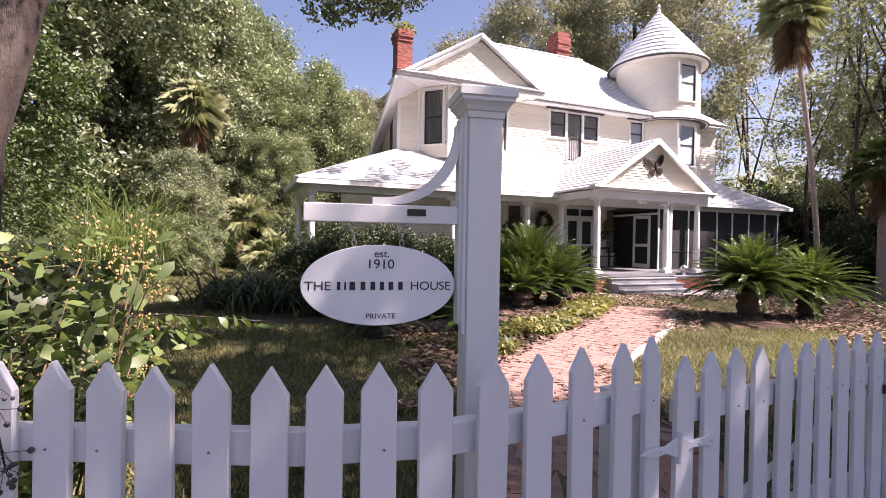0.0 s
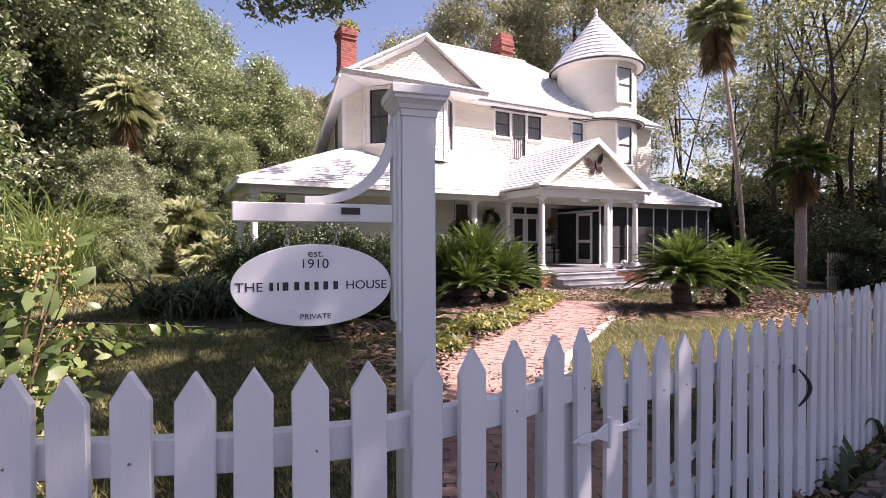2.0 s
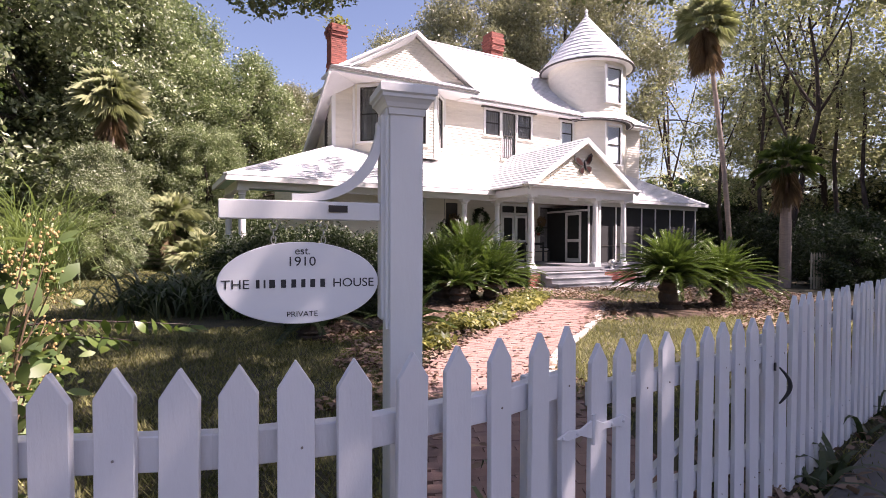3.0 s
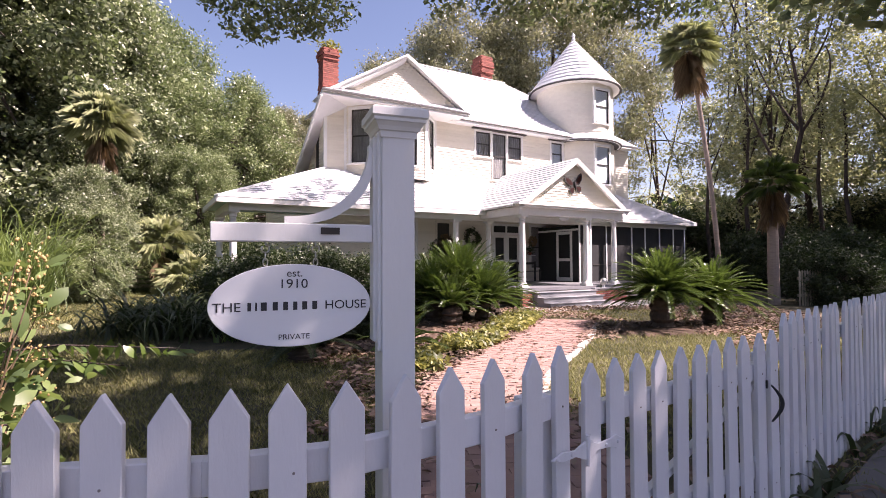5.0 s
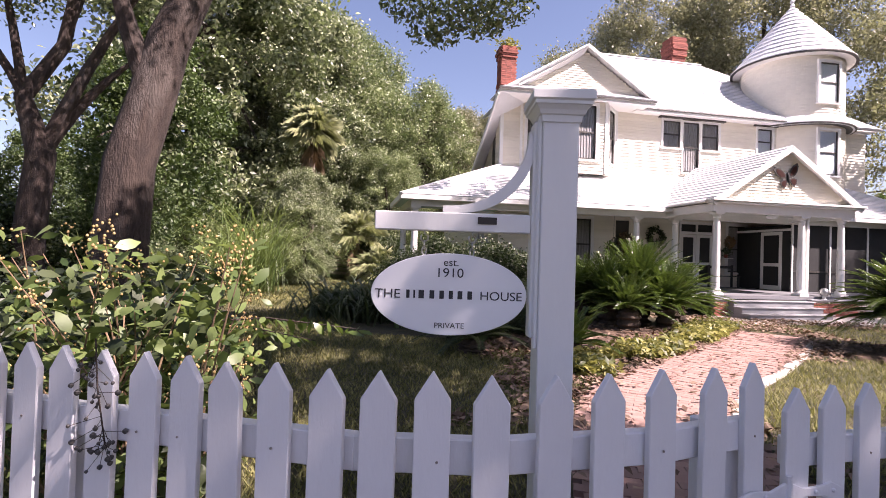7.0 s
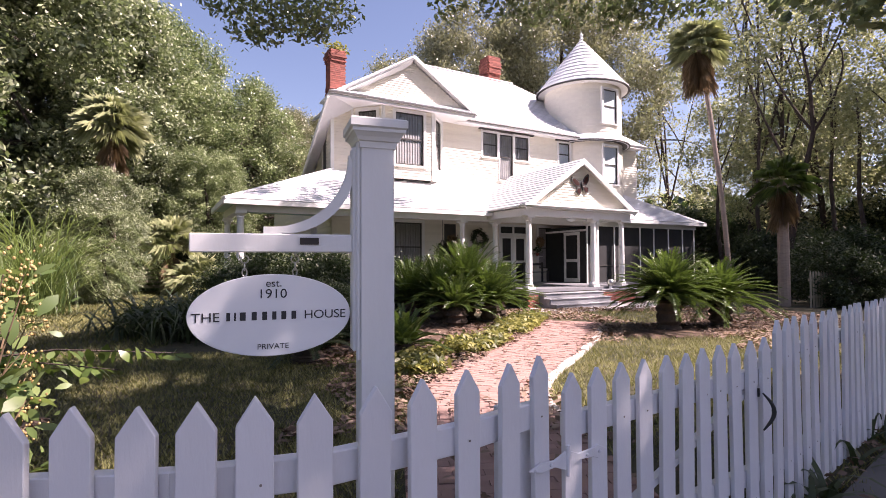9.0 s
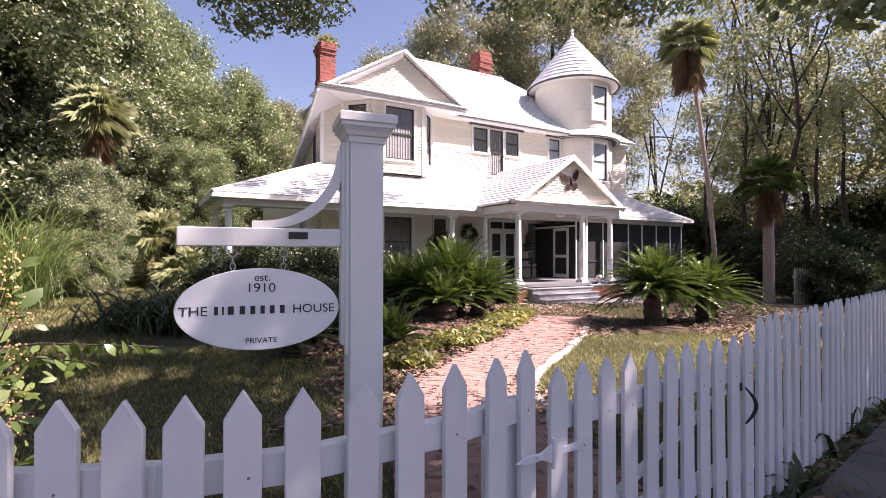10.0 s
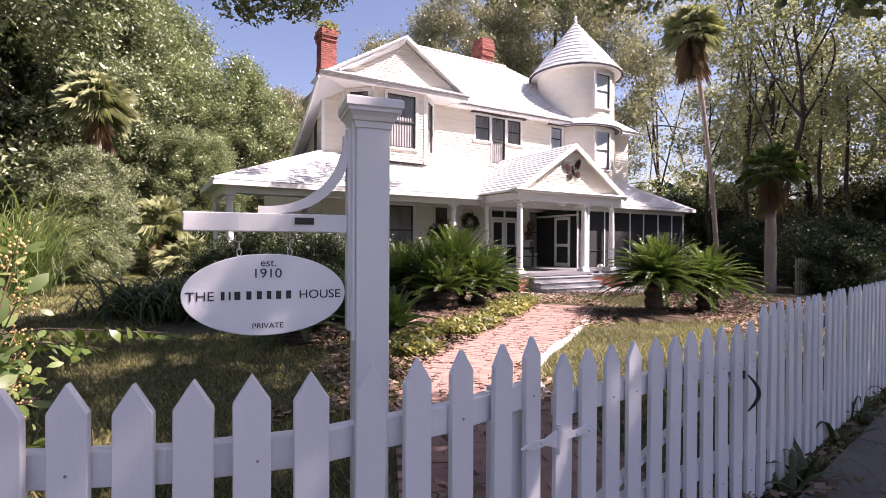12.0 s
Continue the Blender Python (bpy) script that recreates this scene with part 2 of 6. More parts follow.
# ---- mesh helpers ----
class Build:
    """Collects vertices and faces for one mesh."""

    def __init__(self):
        self.v, self.f = [], []

    def add(self, verts, faces):
        k = len(self.v)
        self.v += [tuple(p) for p in verts]
        self.f += [tuple(i + k for i in q) for q in faces]
        return self

    def hexa(self, p):
        return self.add(p, [(0, 3, 2, 1), (4, 5, 6, 7), (0, 1, 5, 4), (1, 2, 6, 5), (2, 3, 7, 6), (3, 0, 4, 7)])

    def box(self, x0, x1, y0, y1, z0, z1, m=None):
        p = [Vector(q) for q in ((x0, y0, z0), (x1, y0, z0), (x1, y1, z0), (x0, y1, z0), (x0, y0, z1), (x1, y0, z1), (x1, y1, z1), (x0, y1, z1))]
        return self.hexa([m @ q for q in p] if m else p)

    def prism(self, poly, h0, h1, m=None):
        """A polygon in x, z pushed along y from h0 to h1."""
        n = len(poly)
        p = [Vector((x, h0, z)) for x, z in poly] + [Vector((x, h1, z)) for x, z in poly]
        if m:
            p = [m @ q for q in p]
        return self.add(p, [tuple(range(n)), tuple(range(2 * n - 1, n - 1, -1))] + [((i + 1) % n, i, n + i, n + (i + 1) % n) for i in range(n)])

    def slab(self, poly, z0, z1):
        n = len(poly)
        p = [(x, y, z0) for x, y in poly] + [(x, y, z1) for x, y in poly]
        return self.add(p, [tuple(range(n - 1, -1, -1)), tuple(range(n, 2 * n))] + [(i, (i + 1) % n, n + (i + 1) % n, n + i) for i in range(n)])

    def lathe(self, profile, segs=20, m=None, a0=0.0, a1=2 * math.pi):
        """Radius, height pairs turned round z."""
        full = abs(a1 - a0 - 2 * math.pi) < 1e-6
        k = segs if full else segs + 1
        vs = [Vector((r * math.cos(a0 + (a1 - a0) * i / segs), r * math.sin(a0 + (a1 - a0) * i / segs), z)) for r, z in profile for i in range(k)]
        fs = [(j * k + i, j * k + (i + 1) % k, (j + 1) * k + (i + 1) % k, (j + 1) * k + i) for j in range(len(profile) - 1) for i in range(segs)]
        if full:
            fs += [tuple(range(k - 1, -1, -1)), tuple(range((len(profile) - 1) * k, len(profile) * k))]
        return self.add([m @ q for q in vs] if m else vs, fs)

    def tube(self, pts, radii, segs=8):
        pts = [Vector(p) for p in pts]
        vs = []
        for i, p in enumerate(pts):
            d = (pts[min(i + 1, len(pts) - 1)] - pts[max(i - 1, 0)]).normalized()
            a = d.orthogonal().normalized() if i == 0 else (a - d * a.dot(d)).normalized()
            b = d.cross(a)
            r = radii[i] if hasattr(radii, "__len__") else radii
            vs += [p + (a * math.cos(2 * math.pi * k / segs) + b * math.sin(2 * math.pi * k / segs)) * r for k in range(segs)]
        fs = [(j * segs + i, j * segs + (i + 1) % segs, (j + 1) * segs + (i + 1) % segs, (j + 1) * segs + i) for j in range(len(pts) - 1) for i in range(segs)]
        fs += [tuple(range(segs - 1, -1, -1)), tuple(range((len(pts) - 1) * segs, len(pts) * segs))]
        return self.add(vs, fs)

    def mesh(self, name, material, smooth=False, bevel=0.0):
        me = bpy.data.meshes.new(name)
        me.from_pydata(self.v, [], self.f)
        if bevel:
            bm = bmesh.new()
            bm.from_mesh(me)
            bmesh.ops.bevel(bm, geom=bm.edges[:], offset=bevel, segments=1, profile=0.5, affect="EDGES", clamp_overlap=True)
            bm.to_mesh(me)
            bm.free()
        me.materials.append(material)
        if smooth:
            me.shade_smooth()
            me.set_sharp_from_angle(angle=radians(40))
        me.update()
        return me


def part(name, b, material, parent=None, label="", smooth=False, bevel=0.0, m=None):
    """Links a Build (or a mesh) as one mesh object, under a thing or a part."""
    ob = new(name, b if isinstance(b, bpy.types.Mesh) else b.mesh(name, material, smooth, bevel))
    if parent:
        ob.parent = parent
    if m:
        ob.matrix_basis = m
    return tagged(ob, label)


def thing(name, m, label, category, group="", kind=""):
    ob = new(name)
    ob.matrix_basis = m
    return tagged(ob, label, category, group, kind)


def cards(name, centres, size, material, parent=None, long=1.9, up=0.35, rng=None, droop=0.0, m=None, oval=False):
    """A cloud of small folded leaves: diamonds, or ovals where they are seen close."""
    c = np.asarray(centres, dtype=np.float32)
    n = len(c)
    nrm = rng.normal(size=(n, 3)).astype(np.float32)
    nrm[:, 2] = np.abs(nrm[:, 2]) + up
    nrm /= np.linalg.norm(nrm, axis=1)[:, None]
    ax = rng.normal(size=(n, 3)).astype(np.float32)
    ax[:, 2] -= droop
    ax -= nrm * (ax * nrm).sum(1)[:, None]
    ax /= np.linalg.norm(ax, axis=1)[:, None] + 1e-6
    sd = np.cross(nrm, ax)
    s = (size * rng.uniform(0.6, 1.35, (n, 1))).astype(np.float32)
    rows = ((-0.5, 0, 0), (-0.22, 0.46, 0.12), (0.14, 0.44, 0.12), (0.5, 0, -0.05), (0.14, -0.44, 0.12), (-0.22, -0.46, 0.12)) if oval else ((-0.5, 0, 0), (0, 0.5, 0.12), (0.5, 0, 0), (0, -0.5, 0.12))
    q = len(rows)
    v = np.stack([c + ax * s * long * a + sd * s * b + nrm * s * d for a, b, d in rows], 1).astype(np.float32)
    k = np.arange(n, dtype=np.int32)[:, None] * q
    tris = ((0, 1, 5), (1, 2, 4), (1, 4, 5), (2, 3, 4)) if oval else ((0, 1, 2), (0, 2, 3))
    f = np.concatenate([k + np.array([t]) for t in tris], 1).reshape(-1, 3)
    me = bpy.data.meshes.new(name)
    me.vertices.add(n * q)
    me.vertices.foreach_set("co", v.reshape(-1))
    me.loops.add(len(f) * 3)
    me.loops.foreach_set("vertex_index", f.reshape(-1).astype(np.int32))
    me.polygons.add(len(f))
    me.polygons.foreach_set("loop_start", np.arange(len(f), dtype=np.int32) * 3)
    me.materials.append(material)
    me.update(calc_edges=True)
    return part(name, me, material, parent, m=m)


def ground_z(x, y):
    """The yard falls gently from the street to the house."""
    t = min(max((y - 0.35 * x - 1.6) / 4.0, 0), 1)
    return 0.16 * (1 - t * t * (3 - 2 * t))

# ---- house: local x along the front, y into the house, z up ----
house = thing("house", pose(-4.0, 13.9, 0, 0, 0, 21), "white two-storey clapboard house with metal roofs, turret and porch", "house")


def wall_frame(p0, p1):
    """x along the wall, y into it, z up; the outside lies to the right of p0 to p1."""
    d = Vector((p1[0] - p0[0], p1[1] - p0[1]))
    return Matrix.Translation((p0[0], p0[1], 0)) @ Matrix.Rotation(math.atan2(d.y, d.x), 4, "Z"), d.length


def clap_wall(p0, p1, z0, z1, openings=(), lap=0.115, thick=0.14, top=None, name="wall", label=""):
    """Lapped boards between two plan points with openings (x0, x1, z0, z1); top(z) narrows the rows for a gable."""
    m, length = wall_frame(p0, p1)
    b = Build()
    rows = int(round((z1 - z0) / lap))
    for r in range(rows):
        lo, hi = z0 + (z1 - z0) * r / rows, z0 + (z1 - z0) * (r + 1) / rows
        cuts = sorted({lo, hi, *[z for o in openings for z in o[2:] if lo < z < hi]})
        for a, c in zip(cuts, cuts[1:]):
            mid = (a + c) / 2
            x0, x1 = (0, length) if top is None else top(mid)
            spans, x = [], x0
            for o in sorted(o for o in openings if o[2] < mid < o[3]):
                spans.append((x, o[0]))
                x = o[1]
            spans.append((x, x1))
            for s, e in spans:
                if e - s < 0.01:
                    continue
                fa, fc = (-0.030 + 0.027 * (k - lo) / (hi - lo) for k in (a, c))
                b.hexa([m @ Vector(q) for q in ((s, fa, a), (e, fa, a), (e, thick, a), (s, thick, a), (s, fc, c), (e, fc, c), (e, thick, c), (s, thick, c))])
    tagged(part(name, b, M_SIDING, house, label), kind="stuff")
    return m


def window(m, x, z, w, h, curtain=M_CURTAIN, sashes=2, casing=0.11, head=False):
    """A sash window in its opening: casing, sill, sash bars, glass and a pleated curtain behind."""
    fr = Build()
    k = casing
    fr.box(x - k, x, -0.045, 0.10, z - 0.02, z + h + k, m).box(x + w, x + w + k, -0.045, 0.10, z - 0.02, z + h + k, m).box(x, x + w, -0.045, 0.10, z + h, z + h + k, m)
    win = part("window", fr, M_TRIM, house, "white window casing")
    part("window_sill", Build().box(x - k - 0.03, x + w + k + 0.03, -0.085, 0.10, z - 0.08, z - 0.021, m), M_TRIM, win)
    if head:
        part("window_head", Build().box(x - k - 0.12, x + w + k + 0.12, -0.10, 0.03, z + h + k + 0.002, z + h + k + 0.07, m), M_SASH, win)
    sb = Build()
    t = 0.045
    sb.box(x, x + t, 0.0, 0.03, z, z + h, m).box(x + w - t, x + w, 0.0, 0.03, z, z + h, m).box(x + t, x + w - t, 0.0, 0.03, z + h - t, z + h, m).box(x + t, x + w - t, 0.0, 0.03, z, z + t, m)
    if sashes == 2:
        sb.box(x + t, x + w - t, 0.003, 0.029, z + h * 0.5 - 0.025, z + h * 0.5 + 0.025, m)
    part("sash", sb, M_SASH, win, "dark sash bars")
    pane = part("pane", Build().add([m @ Vector(q) for q in ((x + t, 0.02, z + t), (x + w - t, 0.02, z + t), (x + w - t, 0.02, z + h - t), (x + t, 0.02, z + h - t))], [(0, 1, 2, 3)]), M_GLASS, win)
    pane.visible_shadow = False
    cb = Build()
    n = max(8, int(w * 28))
    amp = 0.014 if curtain is M_CURTAIN else 0.002
    for i in range(n):
        a, c = x + 0.01 + (w - 0.02) * i / n, x + 0.01 + (w - 0.02) * (i + 1) / n
        ya, yc = ((0.046 if curtain is M_CURTAIN else 0.033) + amp * math.sin(q * 2.1 + 0.6 * math.sin(q * 0.7)) for q in (i, i + 1))
        cb.hexa([m @ Vector(q) for q in ((a, ya, z), (c, yc, z), (c, yc + 0.004, z), (a, ya + 0.004, z), (a, ya, z + h), (c, yc, z + h), (c, yc + 0.004, z + h), (a, ya + 0.004, z + h))])
    part("curtain", cb, curtain, win, "pleated grey curtain" if curtain is M_CURTAIN else "white blind, in the turret standing for reflecting screens")
    return win


def roof(corners, name="roof", course=0.20, lift=0.022, thick=0.05, label="", mat_=None):
    """Metal shingle courses over a quad: two eave corners, then the two ridge corners above the second and the first."""
    a, b_, c, d = (Vector(q) for q in corners)
    n = (b_ - a).cross(d - a)
    if n.length < 1e-6:
        n = (b_ - a).cross(c - a)
    n.normalize()
    if n.z < 0:
        n = -n
    k = max(1, int(((d - a).length + (c - b_).length) / 2 / course))
    bl = Build()
    for i in range(k):
        p, q = i / k, (i + 1) / k
        l0, r0, l1, r1 = a.lerp(d, p), b_.lerp(c, p), a.lerp(d, q), b_.lerp(c, q)
        m = max(1, int((r0 - l0).length / 0.42))
        off = 0.5 * (i % 2)
        xs = [0.0] + [(j + off) / m for j in range(1, m + (0 if off else 0))] + [1.0]
        if off and m > 1:
            xs = [0.0] + [(j + 0.5) / m for j in range(0, m)] + [1.0]
        for s, e in zip(xs, xs[1:]):
            g = 0.004 / max(1e-3, (r0 - l0).length)
            A, B_, C, D = l0.lerp(r0, s + g), l0.lerp(r0, e), l1.lerp(r1, e), l1.lerp(r1, s + g)
            j = random.uniform(0, 0.006)
            bl.hexa([A, B_, C, D, A + n * (lift + j), B_ + n * (lift + j), C + n * 0.004, D + n * 0.004])
    bl.hexa([a - n * thick, b_ - n * thick, c - n * thick, d - n * thick, a, b_, c, d])
    return part(name, bl, mat_ or M_ROOF, house, label)


def strip(name, p, q, w, h, material, parent=None, label=""):
    """A straight board from p to q, w across and h high, its top edge on the line."""
    p, q = Vector(p), Vector(q)
    d = (q - p).normalized()
    s = d.cross(Vector((0, 0, 1))).normalized() * w / 2
    u = s.cross(d).normalized() * h
    b = Build().hexa([p - s - u, p + s - u, q + s - u, q - s - u, p - s, p + s, q + s, q - s])
    return part(name, b, material, parent or house, label)


# ground floor walls
FL = 0.62
g_front = clap_wall((4.2, 2.9), (15.5, 2.9), FL, 4.75, [(2.4, 3.55, 1.15, 3.02), (4.55, 5.1, 1.0, 3.02), (7.2, 8.75, FL, 3.1), (9.35, 10.1, 1.2, 3.0)])
window(g_front, 2.4, 1.15, 1.15, 1.87)
window(g_front, 9.35, 1.2, 0.75, 1.8)
clap_wall((4.2, 13.0), (4.2, 2.9), FL, 4.75, [(7.3, 8.2, 1.2, 2.9)])
clap_wall((20.0, 2.9), (20.0, 13.0), 0.1, 7.1, lap=0.3)
clap_wall((20.0, 13.0), (7.4, 13.0), 0.1, 7.1, lap=0.3)
clap_wall((7.4, 13.0), (7.4, 5.4), 4.8, 7.1, lap=0.3)
clap_wall((7.4, 5.4), (4.2, 5.4), 0.1, 0.2)
clap_wall((7.4, 13.0), (4.2, 13.0), 0.1, 4.75, lap=0.3)
clap_wall((15.5, 2.9), (20.0, 2.9), FL, 7.1)
# shuttered narrow opening beside the parlour window
part("shutter", Build().box(4.55, 5.1, 0.01, 0.05, 1.0, 3.02, g_front), M_SASH, house, "dark louvred shutter")
# front door group: transom, side lights and screen doors
ent = part("front_door", Build().box(7.2, 7.28, -0.05, 0.1, FL, 3.1, g_front).box(8.67, 8.75, -0.05, 0.1, FL, 3.1, g_front).box(7.28, 8.67, -0.05, 0.1, 3.0, 3.1, g_front)
           .box(7.28, 8.67, -0.05, 0.1, 2.62, 2.72, g_front).box(7.94, 8.0, -0.05, 0.08, FL, 3.0, g_front), M_TRIM, house, "white framed double door with dark screens")
for x in (7.3, 8.02):
    leaf = Build()
    leaf.box(x, x + 0.09, -0.02, 0.03, FL + 0.02, 2.6, g_front).box(x + 0.54, x + 0.63, -0.02, 0.03, FL + 0.02, 2.6, g_front)
    for z in (FL + 0.02, 1.45, 2.5):
        leaf.box(x + 0.09, x + 0.54, -0.02, 0.03, z, z + 0.10, g_front)
    d = part("door_leaf", leaf, M_TRIM, ent, "white screen door")
    part("screen", Build().box(x + 0.09, x + 0.54, 0.0, 0.006, FL + 0.12, 2.5, g_front), M_SCREEN, d)
    part("transom_pane", Build().box(x, x + 0.63, 0.0, 0.006, 2.72, 3.0, g_front), M_SCREEN, ent)

# upper walls with the canted bay
B0, B1, B2, B3 = (4.95, 2.9), (5.8, 2.05), (7.8, 2.05), (8.65, 2.9)
UZ = 4.55
m0 = clap_wall((4.2, 2.9), B0, UZ, 7.1)
m1 = clap_wall(B0, B1, UZ, 7.1, [(0.25, 0.95, 5.05, 6.95)])
window(m1, 0.25, 5.05, 0.70, 1.90)
m2 = clap_wall(B1, B2, UZ, 7.1, [(0.47, 1.6, 5.05, 6.95)])
window(m2, 0.47, 5.05, 1.13, 1.90)
m3 = clap_wall(B2, B3, UZ, 7.1, [(0.3, 0.95, 5.05, 6.95)])
window(m3, 0.3, 5.05, 0.65, 1.90)
X0 = B3[0]
m4 = clap_wall(B3, (15.5, 2.9), UZ, 7.15, [(10.62 - X0, 11.35 - X0, 5.92, 6.93), (11.47 - X0, 12.17 - X0, 5.0, 6.93), (12.29 - X0, 13.02 - X0, 5.92, 6.93), (14.8 - X0, 15.5 - X0, 5.92, 6.93)])
window(m4, 10.62 - X0, 5.92, 0.73, 1.01, casing=0.09)
window(m4, 11.47 - X0, 5.0, 0.70, 1.93, casing=0.055)
window(m4, 12.29 - X0, 5.92, 0.73, 1.01, casing=0.09)
strip("drip_board", (10.4, 2.83, 7.07), (13.25, 2.83, 7.07), 0.16, 0.05, M_SASH)
window(m4, 14.8 - X0, 5.92, 0.66, 1.01, curtain=M_BLIND, casing=0.09, head=True)
for p in (B0, B1, B2, B3, (4.2, 2.9)):
    part("corner_board", Build().box(p[0] - 0.06, p[0] + 0.06, p[1] - 0.05, p[1] + 0.07, UZ, 7.12), M_TRIM, house)
# side wall under its falling rake
mL, LL = wall_frame((4.2, 5.4), (4.2, 2.9))
clap_wall((4.2, 5.4), (4.2, 2.9), UZ, 7.0, [(1.35, 1.85, 4.7, 6.5)], top=lambda z: (max(0, min(2.45, (z - 4.75) / 2.25 * 2.4)), 2.5))
part("shade_window", Build().box(1.35, 1.85, 0.02, 0.06, 4.7, 6.5, mL), M_SASH, house, "dark side window")
roof([(3.72, 5.4, 4.75), (3.72, 1.75, 7.12), (6.9, 1.75, 9.0), (6.9, 5.4, 7.2)], label="")
strip("rake_board", (3.70, 5.4, 4.72), (3.70, 1.75, 7.08), 0.06, 0.16, M_TRIM)

# gable over the bay
part("soffit", Build().box(3.78, 9.45, 1.80, 3.0, 7.10, 7.16), M_TRIM, house, "white boxed soffit")
strip("fascia", (3.72, 1.72, 7.20), (9.5, 1.72, 7.20), 0.08, 0.16, M_TRIM)
roof([(3.72, 1.66, 7.20), (9.5, 1.66, 7.20), (9.2, 2.12, 7.48), (4.4, 2.12, 7.48)], course=0.16)
roof([(9.5, 1.66, 7.20), (9.5, 2.9, 7.20), (9.2, 2.9, 7.48), (9.2, 2.12, 7.48)], course=0.16)
clap_wall((4.55, 2.1), (9.35, 2.1), 7.40, 8.92, lap=0.085, top=lambda z: (0.1 + (z - 7.40) / 1.55 * 2.35, 4.7 - (z - 7.40) / 1.55 * 2.35), name="gable_wall", label="white patterned gable shingles")
roof([(9.45, 1.85, 7.42), (9.45, 6.4, 7.42), (6.95, 6.4, 9.04), (6.95, 1.85, 9.04)])
roof([(4.4, 6.4, 7.42), (4.4, 1.85, 7.42), (6.95, 1.85, 9.04), (6.95, 6.4, 9.04)])
for s, e in (((4.4, 1.84, 7.42), (6.95, 1.84, 9.05)), ((9.45, 1.84, 7.42), (6.95, 1.84, 9.05))):
    strip("barge_board", s, e, 0.05, 0.11, M_TRIM)

# main roof
roof([(9.2, 2.42, 7.20), (20.3, 2.42, 7.20), (15.3, 7.0, 11.0), (8.9, 7.0, 11.0)])
roof([(20.3, 2.42, 7.20), (20.3, 13.4, 7.20), (15.3, 8.6, 11.0), (15.3, 7.0, 11.0)])
roof([(20.3, 13.4, 7.20), (7.2, 13.4, 7.20), (8.9, 8.6, 11.0), (15.3, 8.6, 11.0)], course=0.6)
roof([(7.2, 13.4, 7.20), (7.2, 5.4, 7.40), (8.9, 7.0, 11.0), (8.9, 8.6, 11.0)], course=0.6)
part("roof_flat", Build().box(8.9, 15.3, 7.0, 8.6, 10.93, 11.03), M_ROOF, house)
strip("eave_fascia", (9.2, 2.44, 7.19), (16.0, 2.44, 7.19), 0.06, 0.13, M_TRIM)
part("eave_soffit", Build().box(9.2, 20.0, 2.45, 3.0, 7.08, 7.12), M_TRIM, house)
strip("roof_ridge", (8.9, 7.0, 11.06), (15.3, 7.0, 11.06), 0.16, 0.06, M_ROOF)

# turret
TC, TR = (17.25, 3.85), 1.86
mt = Matrix.Translation((TC[0], TC[1], 0))


def turret_wall(z0, z1, r, openings, lap=0.115):
    b, seg = Build(), 72
    rows = int((z1 - z0) / lap)
    for i in range(rows):
        lo, hi = z0 + (z1 - z0) * i / rows, z0 + (z1 - z0) * (i + 1) / rows
        for k in range(seg):
            a0, a1 = 2 * math.pi * k / seg, 2 * math.pi * (k + 1) / seg
            if any(o[0] < math.degrees((a0 + a1) / 2) < o[1] and o[2] < (lo + hi) / 2 < o[3] for o in openings):
                continue
            ps = []
            for z, out in ((lo, 0.024), (hi, 0.004)):
                for a, q in ((a0, r + out), (a1, r + out), (a1, r - 0.12), (a0, r - 0.12)):
                    ps.append(mt @ Vector((q * math.cos(a), q * math.sin(a), z)))
            b.hexa(ps)
    return tagged(part("turret_wall", b, M_SIDING, house, "round white clapboard turret wall"), kind="stuff")


WA = 268.0
turret_wall(4.5, 7.15, TR, [(WA - 15, WA + 15, 5.1, 6.85)])
turret_wall(7.2, 9.85, TR - 0.02, [(WA - 15, WA + 15, 7.95, 9.5)])
for z, h in ((5.1, 1.75), (7.95, 1.55)):
    a = radians(WA)
    wm = mt @ Matrix.Rotation(a + math.pi / 2, 4, "Z") @ Matrix.Translation((0, -TR + 0.03, 0))
    # the white sheet behind this glass stands for light reflected by screens
    window(wm, -0.42, z, 0.84, h, curtain=M_BLIND, casing=0.10)
part("turret_skirt", Build().lathe([(TR - 0.1, 7.52), (2.20, 7.14), (2.22, 7.06), (2.16, 7.03), (TR - 0.1, 7.10)], 56, mt), M_ROOF, house, "flared metal skirt roof round the turret")
steps = []
for i in range(12):
    r0, r1 = 2.22 - 2.20 * i / 12, 2.22 - 2.20 * (i + 1) / 12
    z0, z1 = 9.88 + 2.72 * i / 12, 9.88 + 2.72 * (i + 1) / 12
    steps += [(r0 + 0.03, z0 - 0.01), (r0 + 0.03, z0 + 0.02), (r1 + 0.008, z1 - 0.012)]
cone = Build().lathe([(TR, 9.87)] + steps + [(0.01, 12.62)], 20, mt)
tc = part("turret_roof", cone, M_ROOF, house, "conical metal turret roof")
part("turret_eave", Build().lathe([(TR - 0.1, 9.78), (2.16, 9.80), (2.24, 9.84), (2.24, 9.90), (TR, 9.93)], 56, mt), M_TRIM, house)
part("finial", Build().lathe([(0.03, 12.5), (0.10, 12.6), (0.05, 12.72), (0.09, 12.80), (0.02, 12.95)], 12, mt), M_ROOF, tc, smooth=True)

